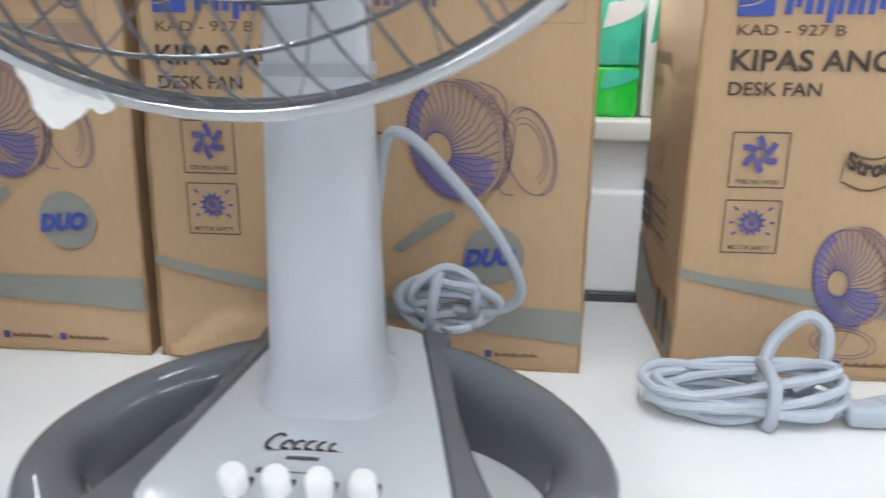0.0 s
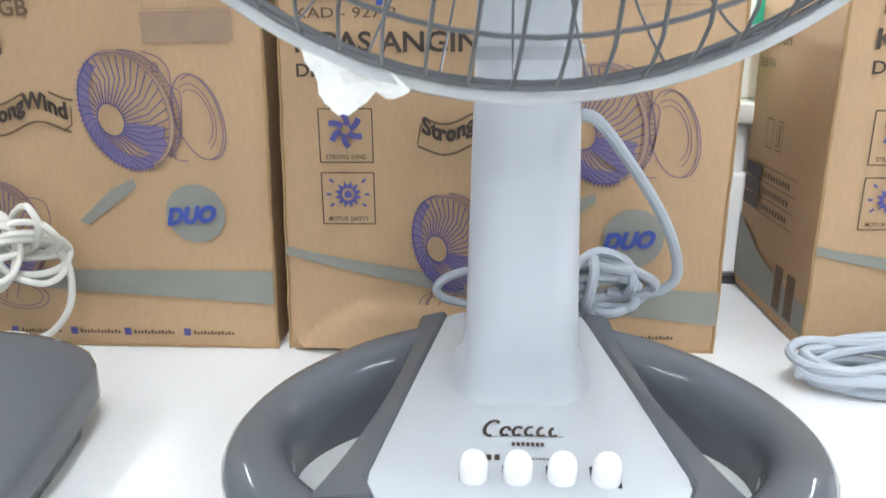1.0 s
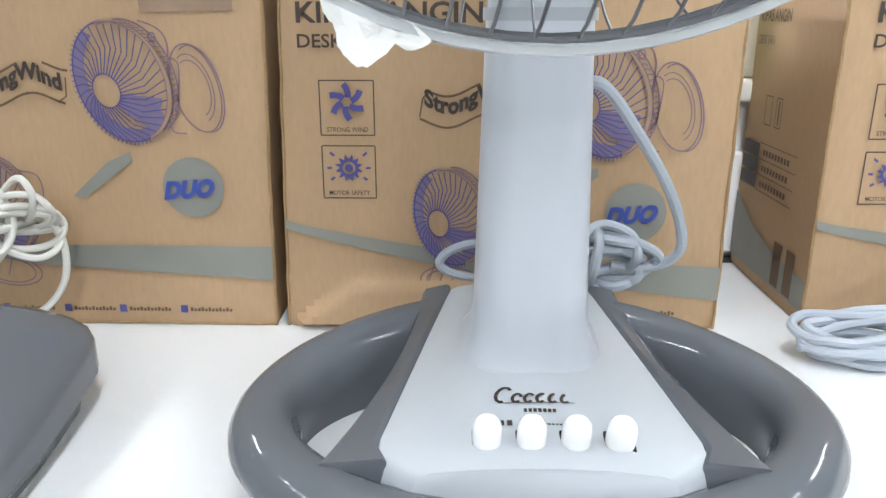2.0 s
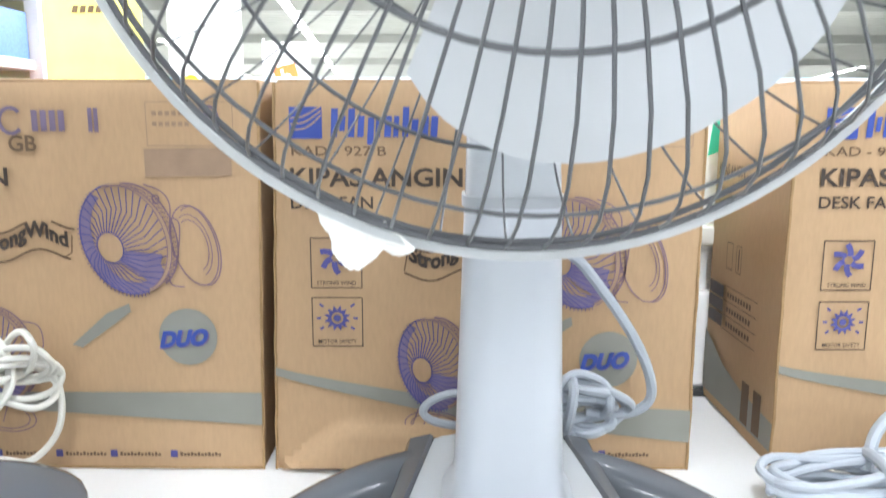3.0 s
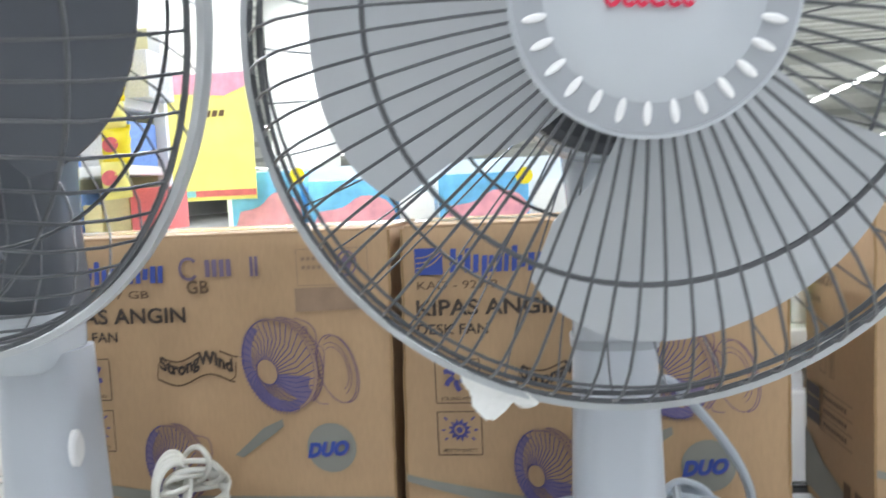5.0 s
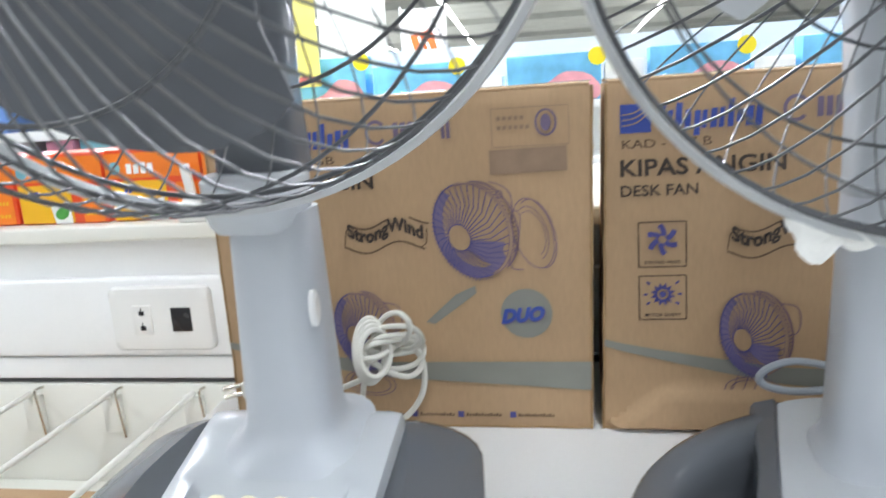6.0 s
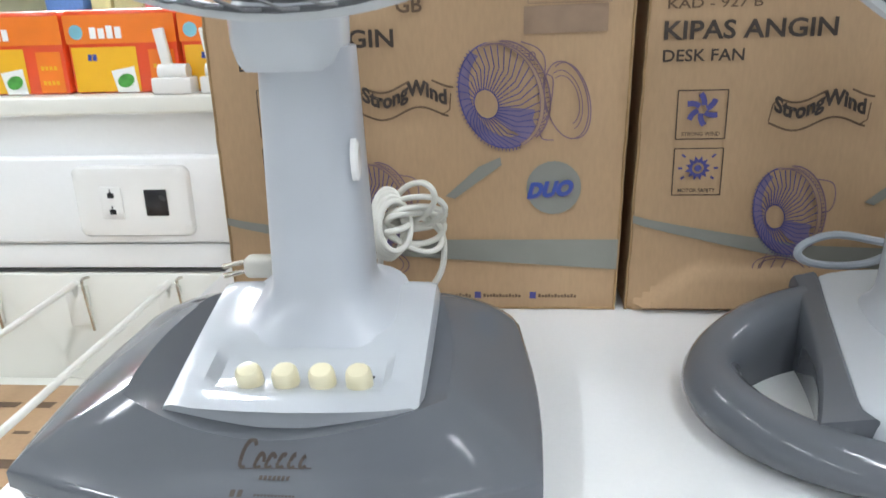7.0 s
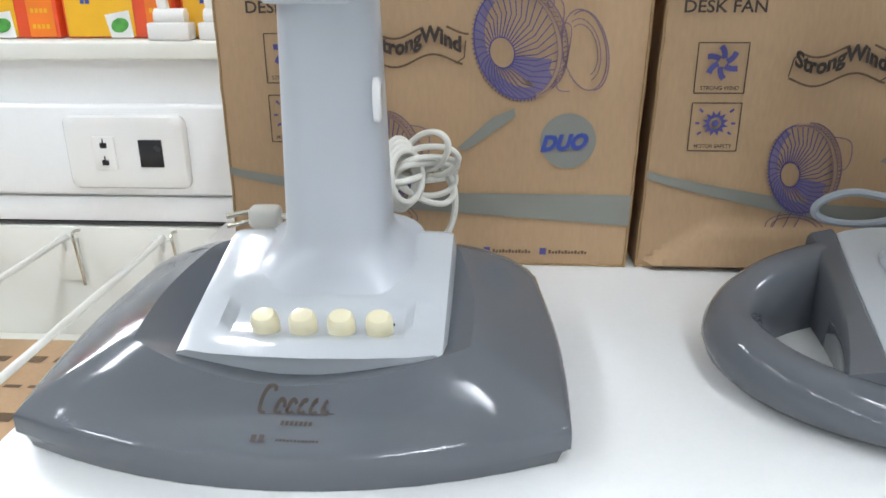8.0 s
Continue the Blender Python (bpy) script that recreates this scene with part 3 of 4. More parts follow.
fan_box(pose(-0.3085, 0.001, 0, 0, 0, -0.4), "brown cardboard desk fan box with blue print on the shelf", "KAD - 927 GB", 0.0, 0.0, seed=3, left=(-0.006, -0.006), right=(0.001, 0.008))
fan_box(pose(0.0, 0.0, 0, 0, 0, 0), "brown cardboard desk fan box with a creased lower corner", "KAD - 927 B", 0.013, 0.010, stamp=False, seed=5, left=(0.001, 0.009), icon=(0.001, -0.0040, -0.0020), wind=(0.0955, 0.1490), badge=(0.239, 0.0837), small=(0.1150, 0.0800))
fan_box(pose(0.3625, 0.006, 0, 0, 0, 0.5), "brown cardboard desk fan box with a printed side, standing apart", "KAD - 927 B", 0.0, 0.0, side=True, stamp=False, seed=8, icon=(-0.005, -0.0085, -0.0080), wind=(0.0935, 0.1410), badge=(0.243, 0.085), small=(0.1100, 0.0740))


# ---- the fans ----
FRONT = [(0.0500, -0.100), (0.075, -0.0985), (0.105, -0.0935), (0.130, -0.084), (0.152, -0.068), (0.169, -0.047), (0.180, -0.025), (0.1862, -0.0065)]
REAR = [(0.050, 0.072), (0.085, 0.071), (0.115, 0.066), (0.145, 0.054), (0.167, 0.036), (0.181, 0.018), (0.1862, 0.0065)]


def radius_y(prof, r):
    for (r0, y0), (r1, y1) in zip(prof, prof[1:]):
        if r0 <= r <= r1:
            return y0 + (y1 - y0) * (r - r0) / (r1 - r0)
    return prof[-1][1]


def circle_y(r, y, n=72):
    return [(r * math.cos(2 * math.pi * k / n), y, r * math.sin(2 * math.pi * k / n)) for k in range(n)]


def wire_mesh(prof, rad):
    return finish("wire", tube(bmesh.new(), [(r, y, 0) for r, y in prof], rad, 6), WIRE_DARK)


FRONT_WIRE = wire_mesh(FRONT, 0.00076)
REAR_WIRE = wire_mesh(REAR, 0.0006)


def blade_mesh(mat, r1, span):
    b = bmesh.new()
    ns, nq = 22, 14
    rows = []
    for layer in (0, 1):
        g = []
        for i in range(ns + 1):
            s = i / ns
            row = []
            for j in range(nq + 1):
                q = j / nq
                u = 2 * s - 1
                edge = 1 - (0.17 * abs(u) ** 3 if u < 0 else 0.09 * u ** 5)
                r = 0.024 + (r1 * edge - 0.024) * q
                a = radians(-span / 2 + span * s - 21 * min(1, q / 0.68) ** 1.5)
                y = 0.020 * (s - 0.5) * 2 * (1 - 0.35 * q) + 0.010 * (1 - q) + (0.0016 if layer else 0)
                row.append(b.verts.new((r * math.cos(a), y, r * math.sin(a))))
            g.append(row)
        rows.append(g)
        for i in range(ns):
            for j in range(nq):
                b.faces.new((g[i][j], g[i + 1][j], g[i + 1][j + 1], g[i][j + 1]))
    f, k = rows
    loop = [(i, 0) for i in range(ns)] + [(ns, j) for j in range(nq)] + [(i, nq) for i in range(ns, 0, -1)] + [(0, j) for j in range(nq, 0, -1)]
    for (i, j), (i2, j2) in zip(loop, loop[1:] + loop[:1]):
        b.faces.new((f[i][j], f[i2][j2], k[i2][j2], k[i][j]))
    return finish("blade", b, mat)


def fan_head(t, at, dark, spin, turn):
    """Grilles, blades, medallion and motor. at: the pose of the rim's middle, in the fan's own frame; its front is -y."""
    b = bmesh.new()
    for r in (0.0515, 0.110, 0.165):
        tube(b, circle_y(r, radius_y(FRONT, r) + 0.0018), 0.0012 if r < 0.15 else 0.0009, 6, True)
    tube(b, circle_y(0.1865, -0.0065), 0.0015, 8, True)
    fg = part("front_grille", b, WIRE_DARK, t, "dark grey wire front grille", at=at)
    for k in range(72):
        shared("wire", FRONT_WIRE, fg, pose(0, 0, 0, 0, 360 * (k + 0.5) / 72))
    b = bmesh.new()
    for r in (0.055, 0.100, 0.150):
        tube(b, circle_y(r, radius_y(REAR, r) - 0.0016), 0.0011, 6, True)
    tube(b, circle_y(0.1865, 0.0065), 0.0015, 8, True)
    rg = part("rear_grille", b, WIRE_DARK, t, "dark grey wire rear grille", at=at)
    for k in range(40):
        shared("wire", REAR_WIRE, rg, pose(0, 0, 0, 0, 9 * k + 2))
    n = 96
    rings = [[(rr * math.cos(a), yy, rr * math.sin(a)) for rr, yy in ((0.1890, -0.0042), (0.1922, -0.0045), (0.1935, 0), (0.1922, 0.0045), (0.1890, 0.0042), (0.1882, 0))] for a in (2 * math.pi * k / n for k in range(n))]
    part("clip_ring", loft(bmesh.new(), rings, closed=True), RIM_GREY, t, "grey plastic ring clamping both grilles", at=at)
    medal = GREY_DARK if dark else GREY_LIGHT
    b = lathe_y(bmesh.new(), [(0.0005, -0.1095), (0.014, -0.1092), (0.027, -0.108), (0.037, -0.1058), (0.0398, -0.1038), (0.0493, -0.1025), (0.0535, -0.1030), (0.0550, -0.1015), (0.0550, -0.0975), (0.049, -0.096), (0.0005, -0.096)], 64)
    cap = part("hub_cap", b, medal, t, "glossy round hub medallion", at=at @ Matrix.Diagonal((0.963, 1, 0.963, 1)))
    if not dark:
        part("petal_ring", ribbon(bmesh.new(), ell(0, 0, 0.0468, 0.0468, 0, 64), 0.0120, -0.1036), PETAL_GREY, cap, "darker grey ring behind the petals", False)
        b = bmesh.new()
        prof = ell(0, 0, 0.0052, 0.0018, 0, 14)[:-1]
        loft(b, [[(0.0452 + px, -0.1040 + dy, pz) for px, pz in ((p[0] * k, p[1] * k) for p in prof)] for dy, k in ((0.0015, 1.0), (-0.0004, 0.92), (-0.0011, 0.55))])
        me = finish("petal", b, BTN_WHITE)
        for k in range(28):
            shared("petal", me, cap, pose(0, 0, 0, 0, 360 * k / 28 + 4))
        for x, w_, h_ in ((-0.0175, 0.0060, 0.0125), (-0.0108, 0.0042, 0.0062), (-0.0058, 0.0036, 0.0062), (-0.0012, 0.0056, 0.0062), (0.0054, 0.0042, 0.0062), (0.0106, 0.0036, 0.0066)):
            b = ribbon(bmesh.new(), ell(x + w_ / 2, h_ / 2 - 0.0035, w_ / 2, h_ / 2, -8, 14, 30, 330), 0.0019)
            part("name_stroke", b, INK_RED, cap, "", False, pose(-0.001, -0.1112, -0.003, 0, 4))
    me = blade_mesh(BLADE_DARK, 0.164, 92) if dark else blade_mesh(BLADE_LIGHT, 0.1500, 87)
    for k in range(3):
        shared("blade", me, t, at @ pose(0, 0.002 if dark else -0.028, 0, 0, spin + 120 * k))
    part("spinner", lathe_y(bmesh.new(), [(0.004, -0.060), (0.022, -0.056), (0.029, -0.045), (0.031, -0.01), (0.031, 0.02)], 40), BLADE_DARK if dark else BLADE_LIGHT, t, at=at)
    part("motor_boss", lathe_y(bmesh.new(), [(0.054, 0.004), (0.060, 0.010), (0.060, 0.060), (0.054, 0.069)], 40), MOTOR_DARK, t, "dark plastic boss in front of the motor", at=at)
    prof = [(0.050, 0.074), (0.062, 0.078), (0.066, 0.095), (0.064, 0.125), (0.056, 0.155), (0.040, 0.175), (0.015, 0.184), (0.001, 0.185)]
    part("motor_housing", lathe_y(bmesh.new(), prof, 48), GREY_DARK if dark else GREY_LIGHT, t, at=at @ pose(0, 0, 0, 0, 0, 0))
    return fg


def pole(t, x, y, z0, z1, w0, w1, d0, d1, mat, flare, slope):
    rings = []
    for k in range(24):
        z = z0 + (0.0016 * k if k < 14 else 0.0224 + (z1 - z0 - 0.0224) * (k - 14) / 9)
        q = (z - z0) / (z1 - z0)
        f = flare * max(0, 1 - (z - z0) / 0.022) ** 2.6
        w_, d_ = w0 + (w1 - w0) * q + f, d0 + (d1 - d0) * q + f
        k2 = slope * max(0, 1 - (z - z0) / 0.035)
        rings.append([(x + px, y + py, z + py * k2) for px, py in rrect(w_, d_, min(w_, d_) * 0.34, 6)])
    return part("pole", loft(bmesh.new(), rings), mat, t, "pale grey plastic pole")


def push_button(t, x, y, z, mat, w=0.0125, h=0.013, tilt=-18):
    rings = []
    for zz, k in ((0, 1.0), (h * 0.6, 1.0), (h * 0.85, 0.93), (h * 0.97, 0.75), (h, 0.45)):
        rings.append([(px * k, py * k, zz) for px, py in rrect(w, w * 0.94, w * 0.45, 5)])
    part("button", loft(bmesh.new(), rings), mat, t, at=pose(x, y, z, -tilt))
    # black rim at the slot, standing in for the shadow under the button
    part("button_slot", block(bmesh.new(), -w * 0.51, w * 0.51, -w * 0.50, w * 0.50, -0.001, 0.0009, 0.0006), BLACK_PLASTIC, t, at=pose(x, y, z, -tilt))


def draped(b, ob, y0):
    """Lays a flat print, drawn in x and z, on top of the part ob, with its base line at y0."""
    bpy.context.view_layer.update()
    low = ob.evaluated_get(bpy.context.evaluated_depsgraph_get())
    for v in b.verts:
        y = y0 + v.co.z
        hit, place, _, _ = low.ray_cast((v.co.x, y, 0.3), (0, 0, -1))
        v.co = (v.co.x, y, (place.z if hit else 0.03) + 0.0006)
    return b


def maker_script(t, ob, x, y, w, mat):
    """The dark maker's name on the foot, as slanting plain strokes, with two small lines of bars below."""
    b = bmesh.new()
    h = w * 0.26
    ribbon(b, ell(x - w * 0.42, h * 0.62, w * 0.085, h * 0.60, -22, 16, 50, 300), w * 0.050)
    for k in range(5):
        ribbon(b, ell(x - w * 0.25 + k * w * 0.155, h * 0.36, w * 0.052, h * 0.34, -20, 14, 20 + 25 * k, 330), w * 0.046)
    ribbon(b, spline([(x - w * 0.50, -h * 0.05), (x - w * 0.1, -h * 0.02), (x + w * 0.48, h * 0.02)], 5), w * 0.012)
    part("maker_name", draped(b, ob, y), mat, t, "dark maker's name", False)
    b = bmesh.new()
    bars(b, x - w * 0.18, -h * 0.75, w * 0.42, h * 0.28, 7, 0.3)
    bars(b, x - w * 0.50, -h * 1.75, w * 0.20, h * 0.40, 2, 0.35)
    bars(b, x - w * 0.18, -h * 1.7, w * 0.55, h * 0.12, 12, 0.3)
    part("small_print", draped(b, ob, y), mat, t, "", False)


def fan_ring_base():
    """The fan on the open ring foot. Its own frame stands under its pole."""
    X, Y = 0.1575, -0.130
    t = thing("desk_fan", "light grey desk fan on an open dark grey ring foot", "fan", pose(X, Y, 0), "desk fans on the shelf")
    # ring foot
    n = 88
    rings = []
    cy, A, B = -0.028, 0.1465, 0.102
    for k in range(n):
        a = 2 * math.pi * k / n
        ca, sa = math.cos(a), math.sin(a)
        sx = math.copysign(abs(ca) ** 0.92, ca)
        sy = math.copysign(abs(sa) ** 0.92, sa)
        nx, ny = ca / A, sa / B
        ln = math.hypot(nx, ny)
        nx, ny = nx / ln, ny / ln
        lift = 0.016 * max(0, sa) ** 1.5
        sec = ((-0.016, 0.0), (-0.010, 0.0025), (-0.003, 0.009), (0.0005, 0.018), (0.0, 0.024), (-0.003, 0.030), (-0.0075, 0.0345), (-0.014, 0.0365), (-0.022, 0.0360), (-0.028, 0.0320), (-0.0315, 0.025), (-0.0325, 0.012), (-0.0325, 0.0))
        pin = 1 - 0.13 * max(0, sa) ** 1.3
        rings.append([((A * sx + nx * o) * pin, cy + B * sy + ny * o, z * (1 + lift / 0.034) * (1 - 0.28 * max(0, -sa) ** 2)) for o, z in sec])
    part("ring_foot", loft(bmesh.new(), rings, closed=True), GREY_DARK, t, "glossy dark grey open ring foot")
    # the pale sloping body in the middle: stations from back to front

    def station(q):
        y = 0.062 - 0.177 * q
        z = 0.0560 - 0.0240 * q ** 0.95
        half = 0.0425 + 0.0370 * q ** 0.95
        if q > 0.76:
            half -= 0.022 * ((q - 0.76) / 0.14) ** 2.4
        return y, z, half
    rings = []
    for k in range(21):
        y, z, half = station(0.9 * k / 20)
        low = 0.003 + 0.011 * (k / 20) ** 2
        rings.append([(-half - 0.004, y, low), (-half - 0.002, y, z * 0.6), (-half, y, z - 0.006), (-half + 0.002, y, z - 0.002), (-half + 0.007, y, z), (-half * 0.5, y, z + 0.0022), (0, y, z + 0.003),
                      (half * 0.5, y, z + 0.0022), (half - 0.007, y, z), (half - 0.002, y, z - 0.002), (half, y, z - 0.006), (half + 0.002, y, z * 0.6), (half + 0.004, y, low)])
    body = part("body", loft(bmesh.new(), rings), GREY_LIGHT, t, "pale grey sloping body with the buttons")
    # dark struts along both sides of the body
    for sgn in (-1, 1):
        rings = []
        for k in range(17):
            q = k / 16
            y = 0.066 - 0.154 * q
            _, z, half = station(max(0, min((0.062 - y) / 0.177, 0.86)))
            z = 0.0553 - 0.0208 * q ** 0.95
            h0 = half - 0.0005
            w_ = 0.058 + 0.012 * q + 0.026 * q ** 2.2 - h0
            low = 0.0015 + 0.013 * q ** 2
            rings.append([(sgn * (h0 - 0.001), y, low), (sgn * (h0 - 0.001), y, z - 0.001), (sgn * (h0 + 0.001), y, z + 0.0004), (sgn * (h0 + w_ - 0.0025), y, z - 0.0025), (sgn * (h0 + w_ - 0.0003), y, z - 0.0055), (sgn * (h0 + w_ + 0.002 - 0.003 * q), y, z * 0.5 + 0.004 * q), (sgn * (h0 + w_ + 0.003 - 0.006 * q), y, low)])
        part("strut", loft(bmesh.new(), rings), GREY_DARK, t, "dark grey side strut of the foot")
    part("back_bridge", block(bmesh.new(), -0.052, 0.052, 0.054, 0.078, 0.002, 0.050, 0.006, 3), GREY_DARK, t)
    pole(t, 0, 0, 0.0490, 0.212, 0.0580, 0.0480, 0.052, 0.044, POLE_GREY, 0.013, 0.23)
    part("collar", loft(bmesh.new(), [[(px, py, z) for px, py in rrect(w_, w_ * 0.88, w_ * 0.3, 6)] for z, w_ in ((0.2085, 0.048), (0.2085, 0.051), (0.214, 0.051), (0.214, 0.047))]), PETAL_GREY, t, "darker grey joint ring at the top of the pole")
    part("neck", loft(bmesh.new(), [[(px, py + dy, z) for px, py in rrect(w_, w_ * 0.9, w_ * 0.3, 6)] for z, w_, dy in ((0.213, 0.048, 0), (0.250, 0.046, 0.004), (0.300, 0.050, 0.006), (0.345, 0.060, 0.008))]), GREY_LIGHT, t)
    for k in range(4):
        x = -0.0235 + 0.0187 * k
        push_button(t, x, -0.0800, 0.0385, BTN_WHITE, 0.0125, 0.013)
    maker_script(t, body, 0.0, -0.0545, 0.036, INK_BLACK)
    head = pose(-0.0044, -0.1060, 0.3693, 2.7, 0, 0.5) @ Matrix.Scale(0.889, 4)
    fan_head(t, head, False, -72, -10)
    b = bmesh.new()
    rnd = random.Random(31)
    ctrl = [(-0.036, 0.020), (-0.026, 0.014), (-0.018, 0.017), (-0.004, 0.012), (0.010, 0.016), (0.022, 0.012), (0.034, 0.005), (0.022, -0.004), (0.014, -0.002), (0.004, -0.016), (-0.006, -0.019), (-0.016, -0.013), (-0.022, -0.002), (-0.030, 0.006)]
    rim_pts = [(p.x + rnd.uniform(-0.0007, 0.0007), p.y + rnd.uniform(-0.0007, 0.0007)) for p in spline([(x, z, 0) for x, z in ctrl], 4, True)]

    def crumple(x, z):
        return 0.0035 * math.sin(x * 120 + z * 60) + 0.003 * noise.noise((x * 90, z * 90, 4.0))
    for side, dy in ((1, -0.0003), (-1, 0.0003)):
        rows = [[b.verts.new((-0.004 + (x + 0.004) * q, crumple(-0.004 + (x + 0.004) * q, 0.002 + (z - 0.002) * q) + dy, 0.002 + (z - 0.002) * q)) for x, z in rim_pts] for q in (1.0, 0.75, 0.5, 0.25)]
        n_ = len(rim_pts)
        for r0, r1 in zip(rows, rows[1:]):
            for k in range(n_):
                b.faces.new((r0[k], r0[(k + 1) % n_], r1[(k + 1) % n_], r1[k]))
        b.faces.new(rows[-1])
        if side == 1:
            edge = rows[0]
        else:
            for k in range(n_):
                b.faces.new((edge[k], edge[(k + 1) % n_], rows[0][(k + 1) % n_], rows[0][k]))
    part("torn_tag", b, PAPER, t, "torn white paper tag on the grille rim", False, pose(-0.065, -0.1005, 0.2050, 6, 14, -4) @ Matrix.Scale(0.58, 4))
    # cord: from the back of the pole over to a tied bundle beside the foot
    pts = spline([(0.018, 0.022, 0.090), (0.022, 0.036, 0.160), (0.034, 0.030, 0.178), (0.060, 0.048, 0.150), (0.086, 0.066, 0.112), (0.099, 0.080, 0.080), (0.094, 0.084, 0.066), (0.076, 0.086, 0.060), (0.058, 0.086, 0.062)], 8)
    c = part("power_cord", tube(bmesh.new(), pts, 0.0033, 8), CORD_GREY, t, "grey power cord tied in a bundle")
    rnd = random.Random(4)
    for k in range(6):
        cz, ln = 0.060 + 0.0022 * k, rnd.uniform(0.020, 0.032)
        loop = [(0.054 + ln * math.cos(a) + rnd.uniform(-0.002, 0.002), 0.086 + 0.007 * math.sin(a * 2 + k) + rnd.uniform(-0.003, 0.003), cz + (0.008 + 0.004 * (k % 3)) * math.sin(a) - 0.10 * (ln * math.cos(a)) * 0.4) for a in (2 * math.pi * j / 9 for j in range(9))]
        part("cord_loop", tube(bmesh.new(), spline(loop, 5, True), 0.0031, 8, True), CORD_GREY, c)
    loop = [(0.010, 0.084, 0.070), (-0.022, 0.084, 0.076), (-0.040, 0.084, 0.072), (-0.048, 0.084, 0.064), (-0.042, 0.084, 0.057), (-0.024, 0.084, 0.0535), (-0.002, 0.084, 0.055), (0.014, 0.084, 0.062)]
    part("cord_loop", tube(bmesh.new(), spline(loop, 6), 0.0028, 8), CORD_GREY, c)
    part("cord_tie", tube(bmesh.new(), spline([(0.044, 0.074, 0.056), (0.048, 0.074, 0.080), (0.049, 0.098, 0.080), (0.045, 0.098, 0.056)], 5, True), 0.0034, 8, True), CORD_GREY, c)
    return t


def fan_block_base():
    """The fan on the closed, domed foot."""
    X, Y = -0.2060, -0.135
    t = thing("desk_fan", "grey desk fan with dark blades on a broad domed foot", "fan", pose(X, Y, 0), "desk fans on the shelf")

    # foot: a broad rounded slab whose plan is a bowed trapezium, stacked in level rings

    def plan(grow, back, front, rise):
        pts = []
        hw_f, hw_b, rc = 0.1345 - grow, 0.1275 - grow, max(0.042 - grow * 0.4, 0.012)
        n = 12
        for k in range(n + 1):
            u = -1 + 2 * k / n
            y = front - 0.028 * (1 - u * u)
            pts.append((hw_f * u, y, rise(y)))
        for k in range(1, n + 1):
            q = k / n
            y = front + (back - rc - front) * q
            pts.append((hw_f + (hw_b - hw_f) * q + 0.004 * math.sin(math.pi * q), y, rise(y)))
        for k in range(1, 7):
            a = radians(15 * k)
            y = back - rc + rc * math.sin(a)
            pts.append((hw_b - rc + rc * math.cos(a), y, rise(y)))
        for k in range(1, n):
            pts.append(((hw_b - rc) * (1 - 2 * k / n), back, rise(back)))
        for k in range(0, 6):
            a = radians(90 + 15 * k)
            y = back - rc + rc * math.sin(a)
            pts.append((-hw_b + rc + rc * math.cos(a), y, rise(y)))
        for k in range(0, n):
            q = 1 - k / n
            y = front + (back - rc - front) * q
            pts.append((-(hw_f + (hw_b - hw_f) * q + 0.004 * math.sin(math.pi * q)), y, rise(y)))
        return pts
    fr, bk = -0.119, 0.058

    def rim(y):
        return 0.0185 + 0.018 * max(0, min(1, (y - fr) / (bk - fr)))

    def crown(y):
        return 0.0215 + 0.034 * max(0, min(1, (y - fr) / (bk - fr))) ** 0.5
    rings = [plan(0.006, bk - 0.016, fr + 0.002, lambda y: 0.0), plan(0.004, bk - 0.014, fr + 0.001, lambda y: rim(y) * 0.35), plan(0.0, bk, fr, lambda y: rim(y) * 0.5), plan(0.0, bk, fr, lambda y: rim(y) * 0.97)]
    for g in (0.001, 0.004, 0.008, 0.014, 0.021, 0.029, 0.038, 0.048):
        k = (g / 0.05) ** 0.66
        rings.append(plan(g, bk - g * 0.65, fr + g * 0.72, lambda y, k=k: rim(y) + (crown(y) + 0.0075 - rim(y)) * k))
    rings.append(plan(0.075, bk - 0.045, fr + 0.055, lambda y: crown(y) - 0.006))
    rings.append(plan(0.095, bk - 0.06, fr + 0.075, lambda y: 0.030))
    for ring in rings:
        for k, p in enumerate(ring):
            ring[k] = (p[0] - 0.003, p[1], p[2])
    foot = part("foot", loft(bmesh.new(), rings), GREY_DARK, t, "broad glossy dark grey foot")
    # pale control panel, sloping down from the pole to the front
    rings = []
    for k in range(21):
        q = k / 20
        y = 0.034 - 0.125 * q
        z = 0.0725 - 0.0310 * q ** 1.1
        half = 0.0695 - 0.0010 * q - 0.012 * max(0, 1 - q / 0.12) ** 2
        z -= 0.012 * max(0, 1 - q / 0.2) ** 2
        dip = 0.0065 * math.exp(-((q - 0.74) / 0.13) ** 4)
        row = [(-half - 0.003, y, 0.020), (-half, y, z - 0.006), (-half + 0.0015, y, z - 0.001), (-half + 0.006, y, z)]
        for u in (-0.74, -0.66, -0.4, 0.0, 0.4, 0.66, 0.74):
            yy = y - (0.008 * (1 - u * u)) * q
            row.append((half * u, yy, z - (dip if abs(u) < 0.70 else 0) + 0.001 * (1 - u * u)))
        row += [(half - 0.006, y, z), (half - 0.0015, y, z - 0.001), (half, y, z - 0.006), (half + 0.003, y, 0.020)]
        rings.append(row)
    part("control_panel", loft(bmesh.new(), rings), GREY_LIGHT, t, "pale grey control panel with a recess for the buttons", at=pose(0.0025, 0, 0))
    for k in range(4):
        push_button(t, -0.0242 + 0.0200 * k, -0.0690, 0.0415, BTN_CREAM, 0.0145, 0.0130)
    maker_script(t, foot, 0.004, -0.1235, 0.036, INK_BLACK)
    pole(t, 0.005, -0.003, 0.0630, 0.215, 0.0610, 0.0515, 0.052, 0.046, POLE_GREY, 0.036, 0.22)
